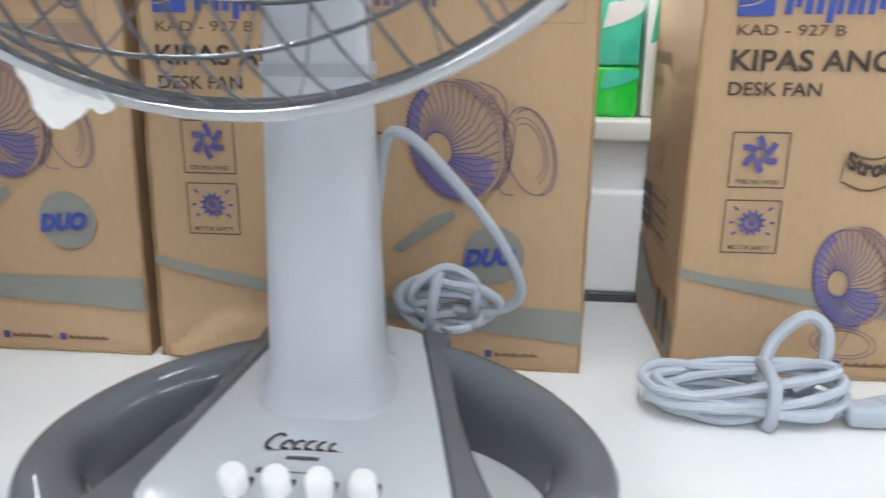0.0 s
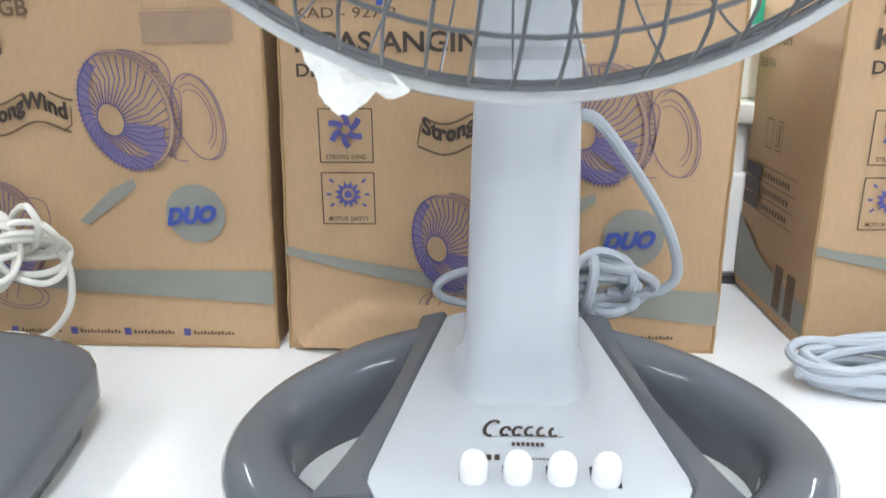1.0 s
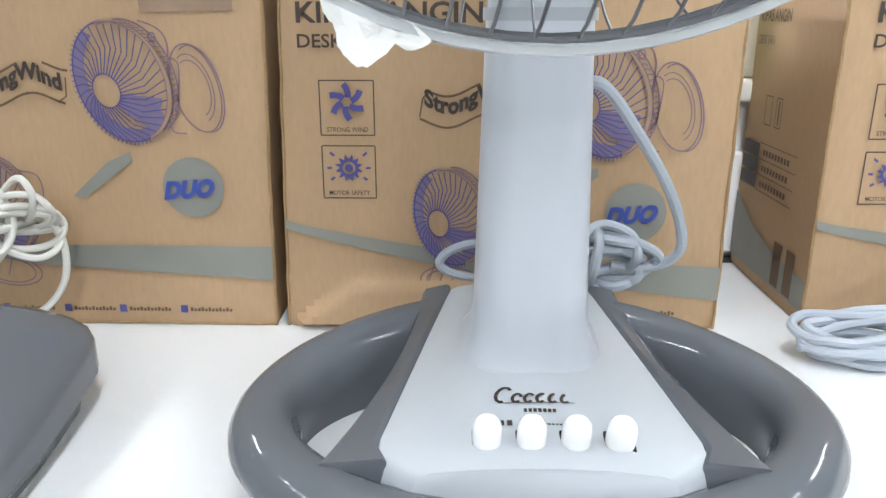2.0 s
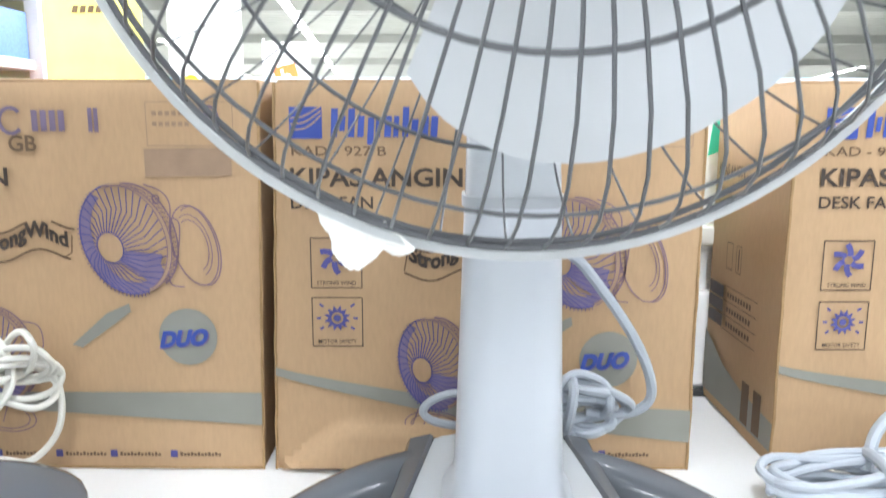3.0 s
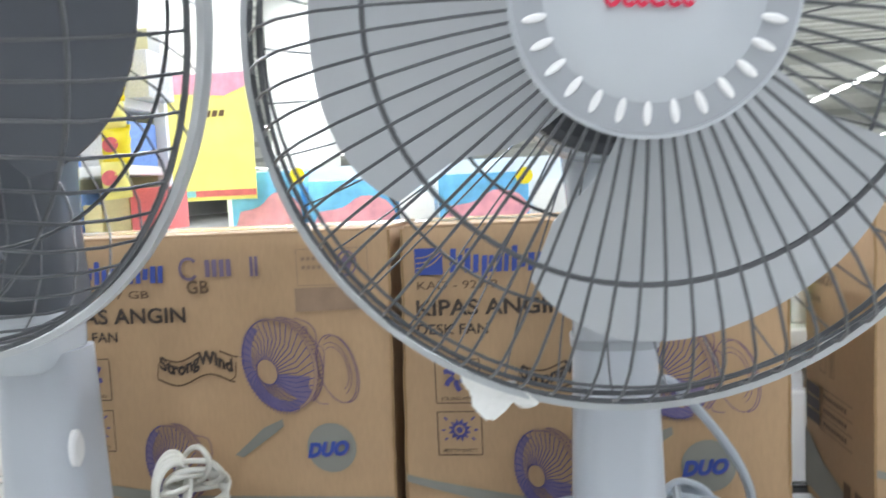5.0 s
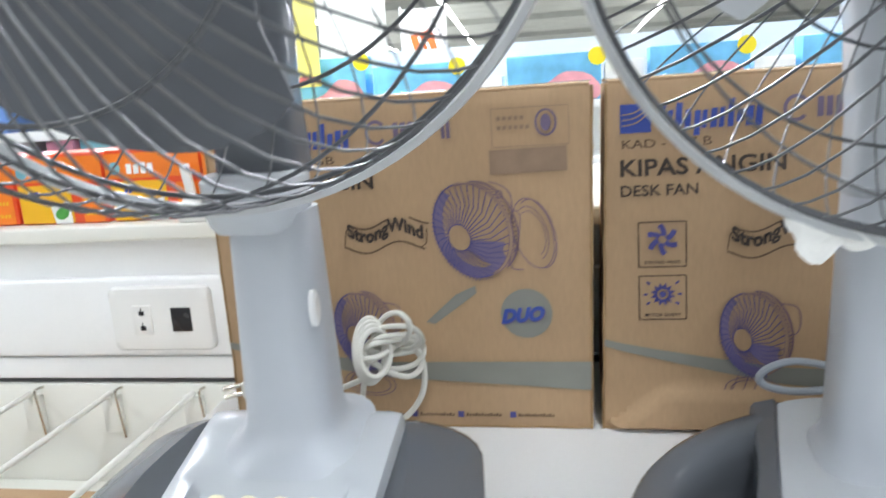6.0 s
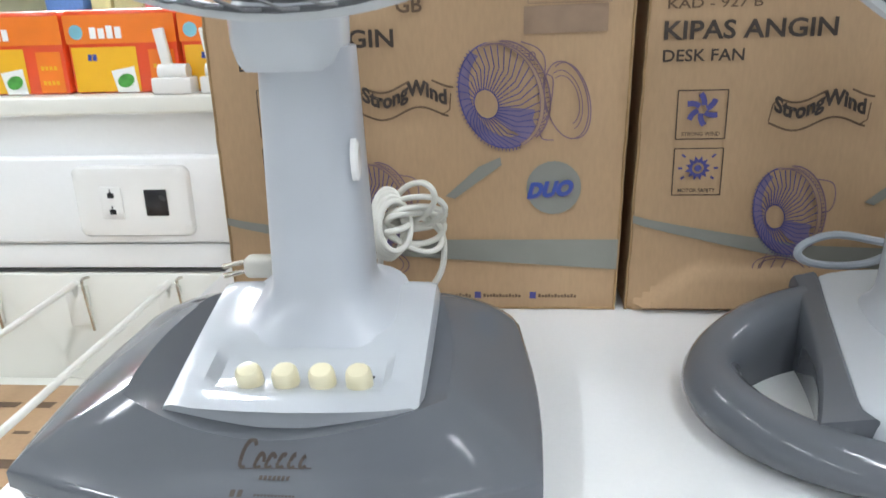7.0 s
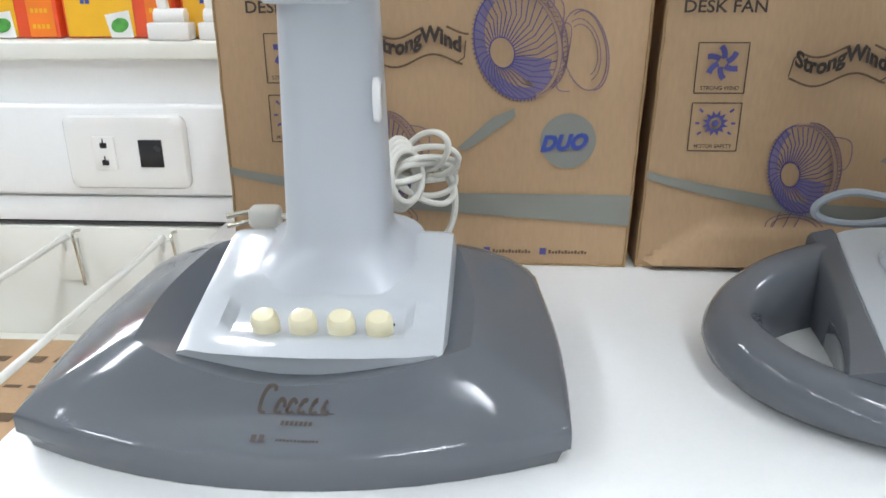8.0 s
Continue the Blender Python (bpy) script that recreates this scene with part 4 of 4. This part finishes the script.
    part("side_cap", loft(bmesh.new(), [[(0.0325 - 0.003 + dx, -0.003 - 0.017 + px * k, 0.155 + pz * k) for px, pz in ell(0, 0, 0.006, 0.012, 0, 16)[:-1]] for dx, k in ((0, 1), (0.003, 1), (0.0042, 0.8))]), BTN_WHITE, t, "small white oval cap on the pole")
    part("collar", loft(bmesh.new(), [[(px - 0.002, py - 0.008, z) for px, py in rrect(w_, w_ * 0.9, w_ * 0.32, 6)] for z, w_ in ((0.204, 0.050), (0.208, 0.056), (0.218, 0.061), (0.236, 0.062), (0.240, 0.055))]), GREY_LIGHT, t, "pale grey cup at the top of the pole")
    part("neck", loft(bmesh.new(), [[(px, py + 0.004, z) for px, py in rrect(w_, w_ * 0.9, w_ * 0.3, 6)] for z, w_ in ((0.236, 0.056), (0.290, 0.050), (0.340, 0.052), (0.385, 0.060))]), GREY_DARK, t)
    head = pose(0.0250, -0.1746, 0.4049, 18, 0, -3.7) @ Matrix.Scale(0.944, 4)
    fan_head(t, head, True, 97, -12)
    rnd = random.Random(11)
    pts = spline([(-0.01, 0.040, 0.030), (0.030, 0.085, 0.030), (0.046, 0.106, 0.020), (0.064, 0.112, 0.040), (0.066, 0.114, 0.070), (0.052, 0.114, 0.092)], 8)
    c = part("power_cord", tube(bmesh.new(), pts, 0.0024, 8), CORD_WHITE, t, "white power cord wound into a hanging bundle")
    for k in range(6):
        a0 = (-0.45, -0.25, -0.1, 0.1, 0.3, 0.75)[k]
        rx, rz = (0.021, 0.022, 0.020, 0.021, 0.022, 0.020)[k], (0.009, 0.012, 0.008, 0.010, 0.013, 0.012)[k]
        cx, cz = 0.047 + rnd.uniform(-0.003, 0.003), (0.074, 0.079, 0.083, 0.086, 0.090, 0.097)[k]
        loop = [(cx + rx * math.cos(a) * math.cos(a0) - rz * math.sin(a) * math.sin(a0), 0.106 + 0.012 * math.sin(a + k) + rnd.uniform(-0.002, 0.002), cz + rx * math.cos(a) * math.sin(a0) + rz * math.sin(a) * math.cos(a0)) for a in (2 * math.pi * j / 10 for j in range(10))]
        part("cord_loop", tube(bmesh.new(), spline(loop, 5, True), 0.0023, 8, True), CORD_WHITE, c)
    for k in range(4):
        loop = [(0.028 + 0.002 * k + 0.0105 * math.cos(a), 0.098 - 0.002 * k + 0.010 * math.sin(a + 0.6), 0.083 + (0.024 - 0.0025 * k) * math.sin(a) - 0.003 * math.cos(a)) for a in (2 * math.pi * j / 10 for j in range(10))]
        part("cord_wrap", tube(bmesh.new(), spline(loop, 5, True), 0.0023, 8, True), CORD_WHITE, c)
    part("cord_tail", tube(bmesh.new(), spline([(0.026, 0.100, 0.076), (0.022, 0.096, 0.060), (0.020, 0.094, 0.044), (0.021, 0.094, 0.034)], 6), 0.0022, 8), CORD_WHITE, c)
    part("cord_tie", tube(bmesh.new(), spline([(0.024, 0.092, 0.078), (0.040, 0.090, 0.082), (0.044, 0.122, 0.080), (0.026, 0.122, 0.076)], 5, True), 0.0024, 8, True), CORD_WHITE, c)
    part("cord_tail", tube(bmesh.new(), spline([(0.024, 0.10, 0.060), (-0.01, 0.105, 0.046), (-0.040, 0.106, 0.046), (-0.062, 0.106, 0.048)], 6), 0.0024, 8), CORD_WHITE, c)
    p = part("plug", block(bmesh.new(), -0.086, -0.062, 0.098, 0.114, 0.039, 0.056, 0.005, 3), CORD_WHITE, t, "white two-pin mains plug", at=pose(0, 0, 0))
    for dz in (0.044, 0.0515):
        part("plug_pin", tube(bmesh.new(), [(-0.103, 0.104, dz - 0.004), (-0.084, 0.106, dz)], 0.0021, 10), STEEL, p, "metal plug pin")
    return t


fan_ring_base()
fan_block_base()


def loose_cord():
    t = thing("power_cord", "grey power cord folded and tied in a bundle on the shelf", "cord", pose(0.395, -0.048, 0))
    rnd = random.Random(21)
    for k in range(8):
        ln, wd = rnd.uniform(0.046, 0.062), rnd.uniform(0.010, 0.018)
        loop = [(ln * math.cos(a), wd * math.sin(a + 0.25 * math.sin(k)) + rnd.uniform(-0.004, 0.004), 0.0045 + 0.0040 * k * (0.62 + 0.38 * math.cos(a + 0.9 * k)) + 0.003 * rnd.random()) for a in (2 * math.pi * j / 10 for j in range(10))]
        part("cord_loop", tube(bmesh.new(), spline(loop, 5, True), 0.0033, 8, True), CORD_GREY, t)
    loop = [(0.012, 0.010, 0.018), (0.022, 0.020, 0.042), (0.040, 0.022, 0.058), (0.052, 0.018, 0.050), (0.048, 0.010, 0.026), (0.030, 0.004, 0.016)]
    part("cord_loop", tube(bmesh.new(), spline(loop, 6), 0.0042, 8), CORD_GREY, t)
    part("cord_tie", tube(bmesh.new(), spline([(0.010, -0.020, 0.004), (0.012, -0.019, 0.028), (0.014, 0.018, 0.028), (0.012, 0.019, 0.004)], 5, True), 0.0040, 8, True), CORD_GREY, t)
    part("cord_tail", tube(bmesh.new(), spline([(0.05, -0.01, 0.008), (0.09, 0.016, 0.006), (0.14, 0.030, 0.005), (0.20, 0.024, 0.005), (0.24, 0.00, 0.005)], 6), 0.0033, 8), CORD_GREY, t)
    part("plug", block(bmesh.new(), 0.058, 0.082, -0.016, -0.001, 0.002, 0.016, 0.004, 3), CORD_GREY, t, "grey mains plug")
    for dy in (-0.013, -0.005):
        part("plug_pin", tube(bmesh.new(), [(0.080, dy, 0.009), (0.100, dy, 0.009)], 0.0021, 10), STEEL, t, "metal plug pin")


loose_cord()


# ---- things on the ledge ----
def paper_pack(x, y, w=0.112, h=0.080, d=0.05):
    t = thing("paper_pack", "red and orange paper pack with a yellow label", "paper pack", pose(x, y, 0.158), "paper packs on the ledge")
    part("wrapper", block(bmesh.new(), 0, w, 0, d, 0, h, 0.004, 2), PACK_RED, t)
    e = -0.0006
    part("print_field", patch(bmesh.new(), ((0.0, h * 0.60), (w, h * 0.60), (w, h * 0.94), (0.0, h * 0.94)), e), PACK_ORANGE, t, smooth=False)
    part("label", patch(bmesh.new(), ((0.004, 0.002), (0.070, 0.002), (0.070, h * 0.56), (0.004, h * 0.56)), e), PACK_YELLOW, t, "yellow label", False)
    part("print_field", patch(bmesh.new(), ((0.082, 0.002), (w - 0.004, 0.002), (w - 0.004, h * 0.52), (0.082, h * 0.52)), e), PACK_ORANGE, t, smooth=False)
    b = bars(bmesh.new(), 0.026, h * 0.66, 0.034, 0.012, 4, 0.25, 0.0, e - 0.0006, (0.9, 0.8, 1, 0.9))
    part("maker_name", b, PACK_WHITE, t, "white maker's name", False)
    b = patch(bmesh.new(), ell(0.012, h * 0.74, 0.007, 0.007, 0, 20)[:-1], e - 0.0006)
    part("round_mark", b, COLOURS[6], t, smooth=False)
    b = patch(bmesh.new(), ((0.046, 0.001), (0.068, 0.001), (0.066, 0.026), (0.042, 0.022)), e - 0.0006)
    part("picture", b, PACK_WHITE, t, smooth=False)
    b = patch(bmesh.new(), ell(0.056, 0.0125, 0.009, 0.0065, 20, 12)[:-1], e - 0.0012)
    part("picture_leaf", b, PACK_GREEN, t, "green leafy print", False)
    b = bars(bmesh.new(), 0.020, h * 0.40, 0.010, 0.006, 2, 0.2, 0.1, e - 0.0006)
    part("small_print", b, INK_LOGO, t, smooth=False)
    b = bars(bmesh.new(), 0.086, h * 0.12, 0.018, 0.004, 4, 0.3, 0, e - 0.0006)
    bars(b, 0.086, h * 0.30, 0.018, 0.004, 4, 0.3, 0, e - 0.0006)
    part("small_print", b, PACK_YELLOW, t, smooth=False)
    return t


pk = paper_pack(-0.522, 0.172)
for k, x in enumerate((-0.407, -0.637, -0.752, -0.867, -0.982)):
    copy_thing(pk, pose(x, 0.172, 0.158, 0, 0, (1.5, -1, 1, 0, -1)[k]))


def sign_clamp(x, y, s):
    t = thing("sign_clamp", "pale grey plastic clamp holding a price sign rod on the ledge", "clamp", pose(x, y, 0.158), "sign clamps on the ledge")
    part("base", block(bmesh.new(), -0.021 * s, 0.021 * s, -0.010, 0.010, 0, 0.016, 0.002), SOCKET, t)
    part("hinge", tube(bmesh.new(), [(-0.014 * s, 0, 0.021), (0.016 * s, 0, 0.021)], 0.0075, 14), SOCKET, t)
    part("rod", block(bmesh.new(), -0.006, 0.004, -0.003, 0.003, 0.020, 0.062, 0.001), SOCKET, t, at=pose(0, 0, 0, 0, -8))


sign_clamp(-0.412, 0.160, 0.95)
sign_clamp(-0.368, 0.163, 0.8)


def green_pack(x, y, z, w, h, mat, name):
    t = thing("wrapped_pack", name, "pack", pose(x, y, z), "packs on the ledge behind the gap")
    part("wrapper", block(bmesh.new(), 0, w, 0, 0.05, 0, h, 0.004), mat, t)
    b = bmesh.new()
    patch(b, spline([(w * 0.1, h * 0.55), (w * 0.5, h * 0.62), (w * 0.95, h * 0.78), (w * 0.9, h * 0.95), (w * 0.2, h * 0.9)], 3), -0.0007)
    part("print_field", b, PACK_WHITE if mat is TEAL else TEAL, t, smooth=False)


green_pack(0.318, 0.172, 0.158, 0.036, 0.042, BRIGHT_GREEN, "bright green wrapped pack on the ledge")
green_pack(0.318, 0.173, 0.200, 0.036, 0.056, TEAL, "mint and white pack resting on a green pack")
green_pack(0.286, 0.172, 0.158, 0.029, 0.085, PACK_WHITE, "white wrapped pack on the ledge")
green_pack(0.357, 0.176, 0.158, 0.045, 0.110, PACK_WHITE, "plain white pack on the ledge")


# ---- the rest of the store ----
FLOOR, ROOF = -1.05, 2.45
bm = bmesh.new()
for i in range(-9, 16):
    for j in range(-9, 48):
        if -3.2 < i * 0.8 < 3.2 and j < 8:
            block(bm, i * 0.8, i * 0.8 + 0.797, j * 0.8, j * 0.8 + 0.797, FLOOR - 0.02, FLOOR)
block(bm, -30, 30, -8, 90, FLOOR - 0.06, FLOOR - 0.021)
solid("floor", bm, TILE, "pale polished tile floor of the store", "floor")
bm = bmesh.new()
block(bm, -30, 30, -8, 90, ROOF + 0.06, ROOF + 0.1)
for k in range(245):
    y = -8 + k * 0.4
    block(bm, -30, 30, y, y + 0.2, ROOF, ROOF + 0.06)
solid("ceiling", bm, CEIL, "grey ribbed metal roof deck", "ceiling")
for k, (a, b_, c, d) in enumerate(((-30.2, 30.2, 90, 90.2), (-30.2, 30.2, -8.2, -8), (-30.2, -30, -8, 90), (30, 30.2, -8, 90))):
    bm = block(bmesh.new(), a, b_, c, d, FLOOR, ROOF + 0.1)
    solid("wall_%s" % ("north", "south", "west", "east")[k], bm, WALL, "pale painted store wall", "wall")
for k, y in enumerate((4.5, 9.0, 14.0, 20.0, 28.0, 40.0)):
    bm = block(bmesh.new(), -30, 30, y, y + 0.25, ROOF - 0.22, ROOF - 0.002, 0.01)
    solid("beam_%d" % (k + 1), bm, BEAM, "grey steel roof beam", "beam")


def strip_light(x0, y0, x1, y1, wide=0.0):
    """One row of lamp tubes below the roof; wide: half the width of a flat diffuser instead."""
    L = math.hypot(x1 - x0, y1 - y0)
    at = pose((x0 + x1) / 2, (y0 + y1) / 2, ROOF - 0.30, 0, 0, -math.degrees(math.atan2(x1 - x0, y1 - y0)))
    t = thing("ceiling_light", "long white ceiling strip light, lit", "ceiling light", at, "strip lights under the roof")
    part("housing", block(bmesh.new(), -0.05, 0.05, -L / 2, L / 2, 0.0, 0.05, 0.006), WHITE_METAL, t)
    if wide:
        part("diffuser", block(bmesh.new(), -wide, wide, -L / 2 + 0.02, L / 2 - 0.02, -0.03, -0.001, 0.006), GLOW, t, "glowing white diffuser")
    else:
        part("lamp_tube", tube(bmesh.new(), [(0, -L / 2 + 0.02, -0.018), (0, L / 2 - 0.02, -0.018)], 0.017, 12), GLOW, t, "glowing white tube")
    for q in (-0.4, 0.4):
        part("rod", tube(bmesh.new(), [(0, q * L, 0.05), (0, q * L, 0.30)], 0.006, 6), STEEL, t)
    return at, L


def lamp(at, L, power):
    la = bpy.data.lights.new("strip_lamp", "AREA")
    la.shape, la.size, la.size_y, la.energy, la.color = "RECTANGLE", 0.12, L * 0.98, power, (0.862, 0.915, 1.0)
    ob = new("strip_lamp", la)
    ob.matrix_basis = at @ pose(0, 0, -0.05)
    tagged(ob, kind="light")


for x in (-2.2, 0.25, 2.7):
    for y in (-6.2, -4.4, -2.6, -0.8, 1.0, 2.8):
        if x != 0.25 or y < -0.5:
            at, L = strip_light(x, y - 0.62, x, y + 0.62)
            lamp(at, L, STRIP_POWER / 5)
for row in ((-2.05, 7.6, -6.9, 58.0), (5.9, 8.2, 8.4, 27.0), (-6.8, 18.4, -9.7, 42.0), (2.6, 20.0, 4.4, 80.0), (15.3, 27.5, 21.0, 50.0), (-15.0, 12.0, -18.0, 60.0)):
    at, L = strip_light(*row, 0.08)
    lamp(at, L, STRIP_POWER * 0.25 * L)
# rows added to brighten the racks; the first starts nearer for the white board
for row in ((-1.4, 1.7, -1.4, 6.4), (1.6, 2.6, 1.6, 6.4), (4.6, 2.6, 4.6, 6.4), (-4.4, 2.6, -4.4, 6.4)):
    at, L = strip_light(*row)
    lamp(at, L, STRIP_POWER * 3.0)


# goods on the next rows of shelving, beyond the back panel
def far_rack(x0, x1, y, levels, lining=None):
    t = thing("store_rack", "white steel store rack beyond the display unit", "rack", pose(0, 0, 0), "store racks beyond", "")
    part("back", block(bmesh.new(), x0, x1, y + 0.23, y + 0.25, FLOOR, levels[-1] + 0.25), lining or WHITE_METAL, t)
    for z in levels:
        part("rack_shelf", block(bmesh.new(), x0, x1, y, y + 0.23, z - 0.03, z, 0.004), WHITE_METAL, t)
    for x in (x0, (x0 + x1) / 2, x1):
        part("upright", block(bmesh.new(), x - 0.02, x + 0.02, y + 0.21, y + 0.23, FLOOR, levels[-1] + 0.25), WHITE_METAL, t)


GOODS = [finish("goods", block(bmesh.new(), -0.5, 0.5, 0, 1, 0, 1, 0.03), m) for m in COLOURS]


def goods(x0, x1, y, z, seed, hi=0.15, palette=range(7)):
    rnd = random.Random(seed)
    palette = list(palette)
    x = x0
    while x < x1:
        w_, h_ = rnd.uniform(0.05, 0.13), rnd.uniform(0.55, 1.0) * hi
        if rnd.random() < 0.22:
            x += w_ * 0.8
            continue
        ob = new("goods_pack", GOODS[rnd.choice(palette)])
        ob.matrix_basis = pose(x + w_ / 2, y + rnd.uniform(0, 0.03), z, 0, 0, rnd.uniform(-4, 4)) @ Matrix.Diagonal((w_ * 0.94, 0.16, h_, 1))
        tagged(ob, "small coloured retail pack on a store rack shelf", "pack", "packs on the store racks")
        x += w_ + rnd.uniform(0, 0.012)


far_rack(-3.6, -1.08, 1.55, (-0.4, 0.02, 0.22, 0.42, 0.62), PALE_YELLOW)
goods(-3.4, -1.1, 1.58, 0.02, 1, 0.18)
goods(-3.4, -1.1, 1.58, 0.22, 2, 0.15, (0, 1, 2, 2, 3, 4, 6))
goods(-3.4, -1.1, 1.58, 0.42, 3, 0.15, (3, 3, 0, 2, 2, 6))
goods(-3.4, -1.1, 1.58, 0.62, 4, 0.15, (3, 3, 2, 2))
far_rack(-1.25, 2.6, 2.50, (-0.4, -0.05, 0.175))


def display_card(x, y, z, w_, h_):
    t = thing("display_box", "boxed goods with a blue and rose picture and a yellow sticker", "box", pose(x, y, z), "picture boxes on the rack")
    part("box_body", block(bmesh.new(), 0, w_, 0, 0.12, 0, h_, 0.004), SKY_PRINT, t)
    b = patch(bmesh.new(), spline([(w_ * 0.05, 0.004), (w_ * 0.95, 0.004), (w_ * 0.9, h_ * 0.5), (w_ * 0.62, h_ * 0.62), (w_ * 0.4, h_ * 0.38), (w_ * 0.12, h_ * 0.3)], 3), -0.003)
    part("picture", b, ROSE_PRINT, t, smooth=False)
    part("sticker", patch(bmesh.new(), ell(w_ * 0.96, h_ * 0.9, 0.035, 0.035, 0, 16)[:-1], -0.006), YELLOW_DOT, t, smooth=False)


display_card(-1.17, 2.52, 0.175, 0.31, 0.235)
for k in range(7):
    display_card(-0.83 + 0.555 * k, 2.52, 0.175, 0.37, 0.185)
    ob = new("white_box", finish("white_box", block(bmesh.new(), 0, 0.15, 0, 0.12, 0, 0.115 + 0.03 * (k % 2), 0.004), PACK_WHITE))
    ob.matrix_basis = pose(-0.445 + 0.555 * k, 2.53, 0.175)
    tagged(ob, "plain white box between picture boxes on the rack", "box", "white boxes on the rack")


def poster(x, y, z, w_, h_, mat, label, stripe=True):
    t = thing("poster", label, "poster", pose(x, y, z))
    part("sheet", block(bmesh.new(), 0, w_, 0, 0.006, 0, h_), mat, t)
    if stripe:
        part("stripe", patch(bmesh.new(), ((0, h_ * 0.03), (w_, h_ * 0.03), (w_, h_ * 0.08), (0, h_ * 0.08)), -0.003), COLOURS[1], t, smooth=False)
        part("stripe", patch(bmesh.new(), ((0, h_ * 0.03), (w_ * 0.3, h_ * 0.03), (w_ * 0.3, h_ * 0.08), (0, h_ * 0.08)), -0.006), COLOURS[6], t, smooth=False)
        part("heading", patch(bmesh.new(), ((0, h_ * 0.86), (w_ * 0.7, h_ * 0.82), (w_, h_ * 0.9), (w_, h_), (0, h_)), -0.003), COLOURS[4], t, smooth=False)
        b = bars(bmesh.new(), w_ * 0.3, h_ * 0.66, w_ * 0.4, h_ * 0.05, 5, 0.3, 0.3, -0.003)
        part("small_print", b, INK_BROWN, t, smooth=False)
    part("post", block(bmesh.new(), -0.03, 0.0, 0.0, 0.03, FLOOR - z, h_ * 1.05), WHITE_METAL, t)


poster(-1.42, 2.48, 0.30, 0.38, 0.53, YELLOW_PANEL, "yellow sale poster with a coloured stripe on a post")
poster(-2.32, 10.0, 0.42, 0.62, 0.86, PACK_WHITE, "white hanging sign with an orange square", False)
t = thing("sign_tile", "tilted orange square with a white stroke fixed to the sign", "sign", pose(-2.02, 9.97, 0.80, 0, -14) @ Matrix.Scale(2.8, 4))
part("tile", block(bmesh.new(), -0.055, 0.055, 0.0, 0.008, -0.06, 0.06), ORANGE_SIGN, t)
part("stroke", ribbon(ribbon(bmesh.new(), ((-0.015, 0.045), (-0.015, -0.035)), 0.014, -0.002), spline([(-0.015, 0.005), (0.012, 0.012), (0.018, -0.035)], 4), 0.014, -0.002), PACK_WHITE, t, smooth=False)
bm0 = bmesh.new()
for x in (-2.40, -1.24):
    block(bm0, x, x + 0.05, 2.71, 2.75, FLOOR, 0.785)
bm = block(bm0, -2.5, -1.13, 2.70, 2.76, 0.78, 1.75, 0.01)
solid("backdrop_board", bm, PACK_WHITE, "large plain white advertising board behind the racks", "board")
bm = block(bmesh.new(), -2.2, -1.7, 6.0, 6.5, FLOOR, ROOF - 0.002, 0.01)
solid("column_1", bm, BEAM, "grey boxed column in the store", "column")


def snack_bag(x, y, z, w_, h_, mat, turn):
    """A puffed foil bag with flat crimped ends."""
    t = thing("snack_bag", "puffed yellow foil snack bag hanging beside the rack", "snack bag", pose(x, y, z, 0, turn), "snack bags hanging beside the rack")
    b = bmesh.new()
    rings = []
    for k in range(11):
        q = k / 10
        puff = math.sin(math.pi * q) ** 0.6
        rings.append([(math.cos(a) * w_ / 2 * (0.96 + 0.04 * math.cos(6 * math.pi * q)), math.sin(a) * (0.002 + 0.028 * puff), h_ * (q - 0.5)) for a in (2 * math.pi * j / 16 for j in range(16))])
    part("bag_body", loft(b, rings), mat, t)
    part("print_field", ribbon(bmesh.new(), ell(0, 0, w_ * 0.17, h_ * 0.10, 20, 20), 0.022, -0.034), COLOURS[1], t, smooth=False)
    for e in (-1, 1):
        part("crimp", block(bmesh.new(), -w_ / 2, w_ / 2, -0.002, 0.002, e * h_ * 0.5 - 0.008, e * h_ * 0.5 + 0.008), mat, t)


for k in range(4):
    snack_bag(-1.085 - 0.010 * (k % 2), 1.50, 0.665 - 0.095 * k, 0.085, 0.105, YELLOW_DOT if k % 2 == 0 else YELLOW_PANEL, (6, -9, 4, -5)[k])
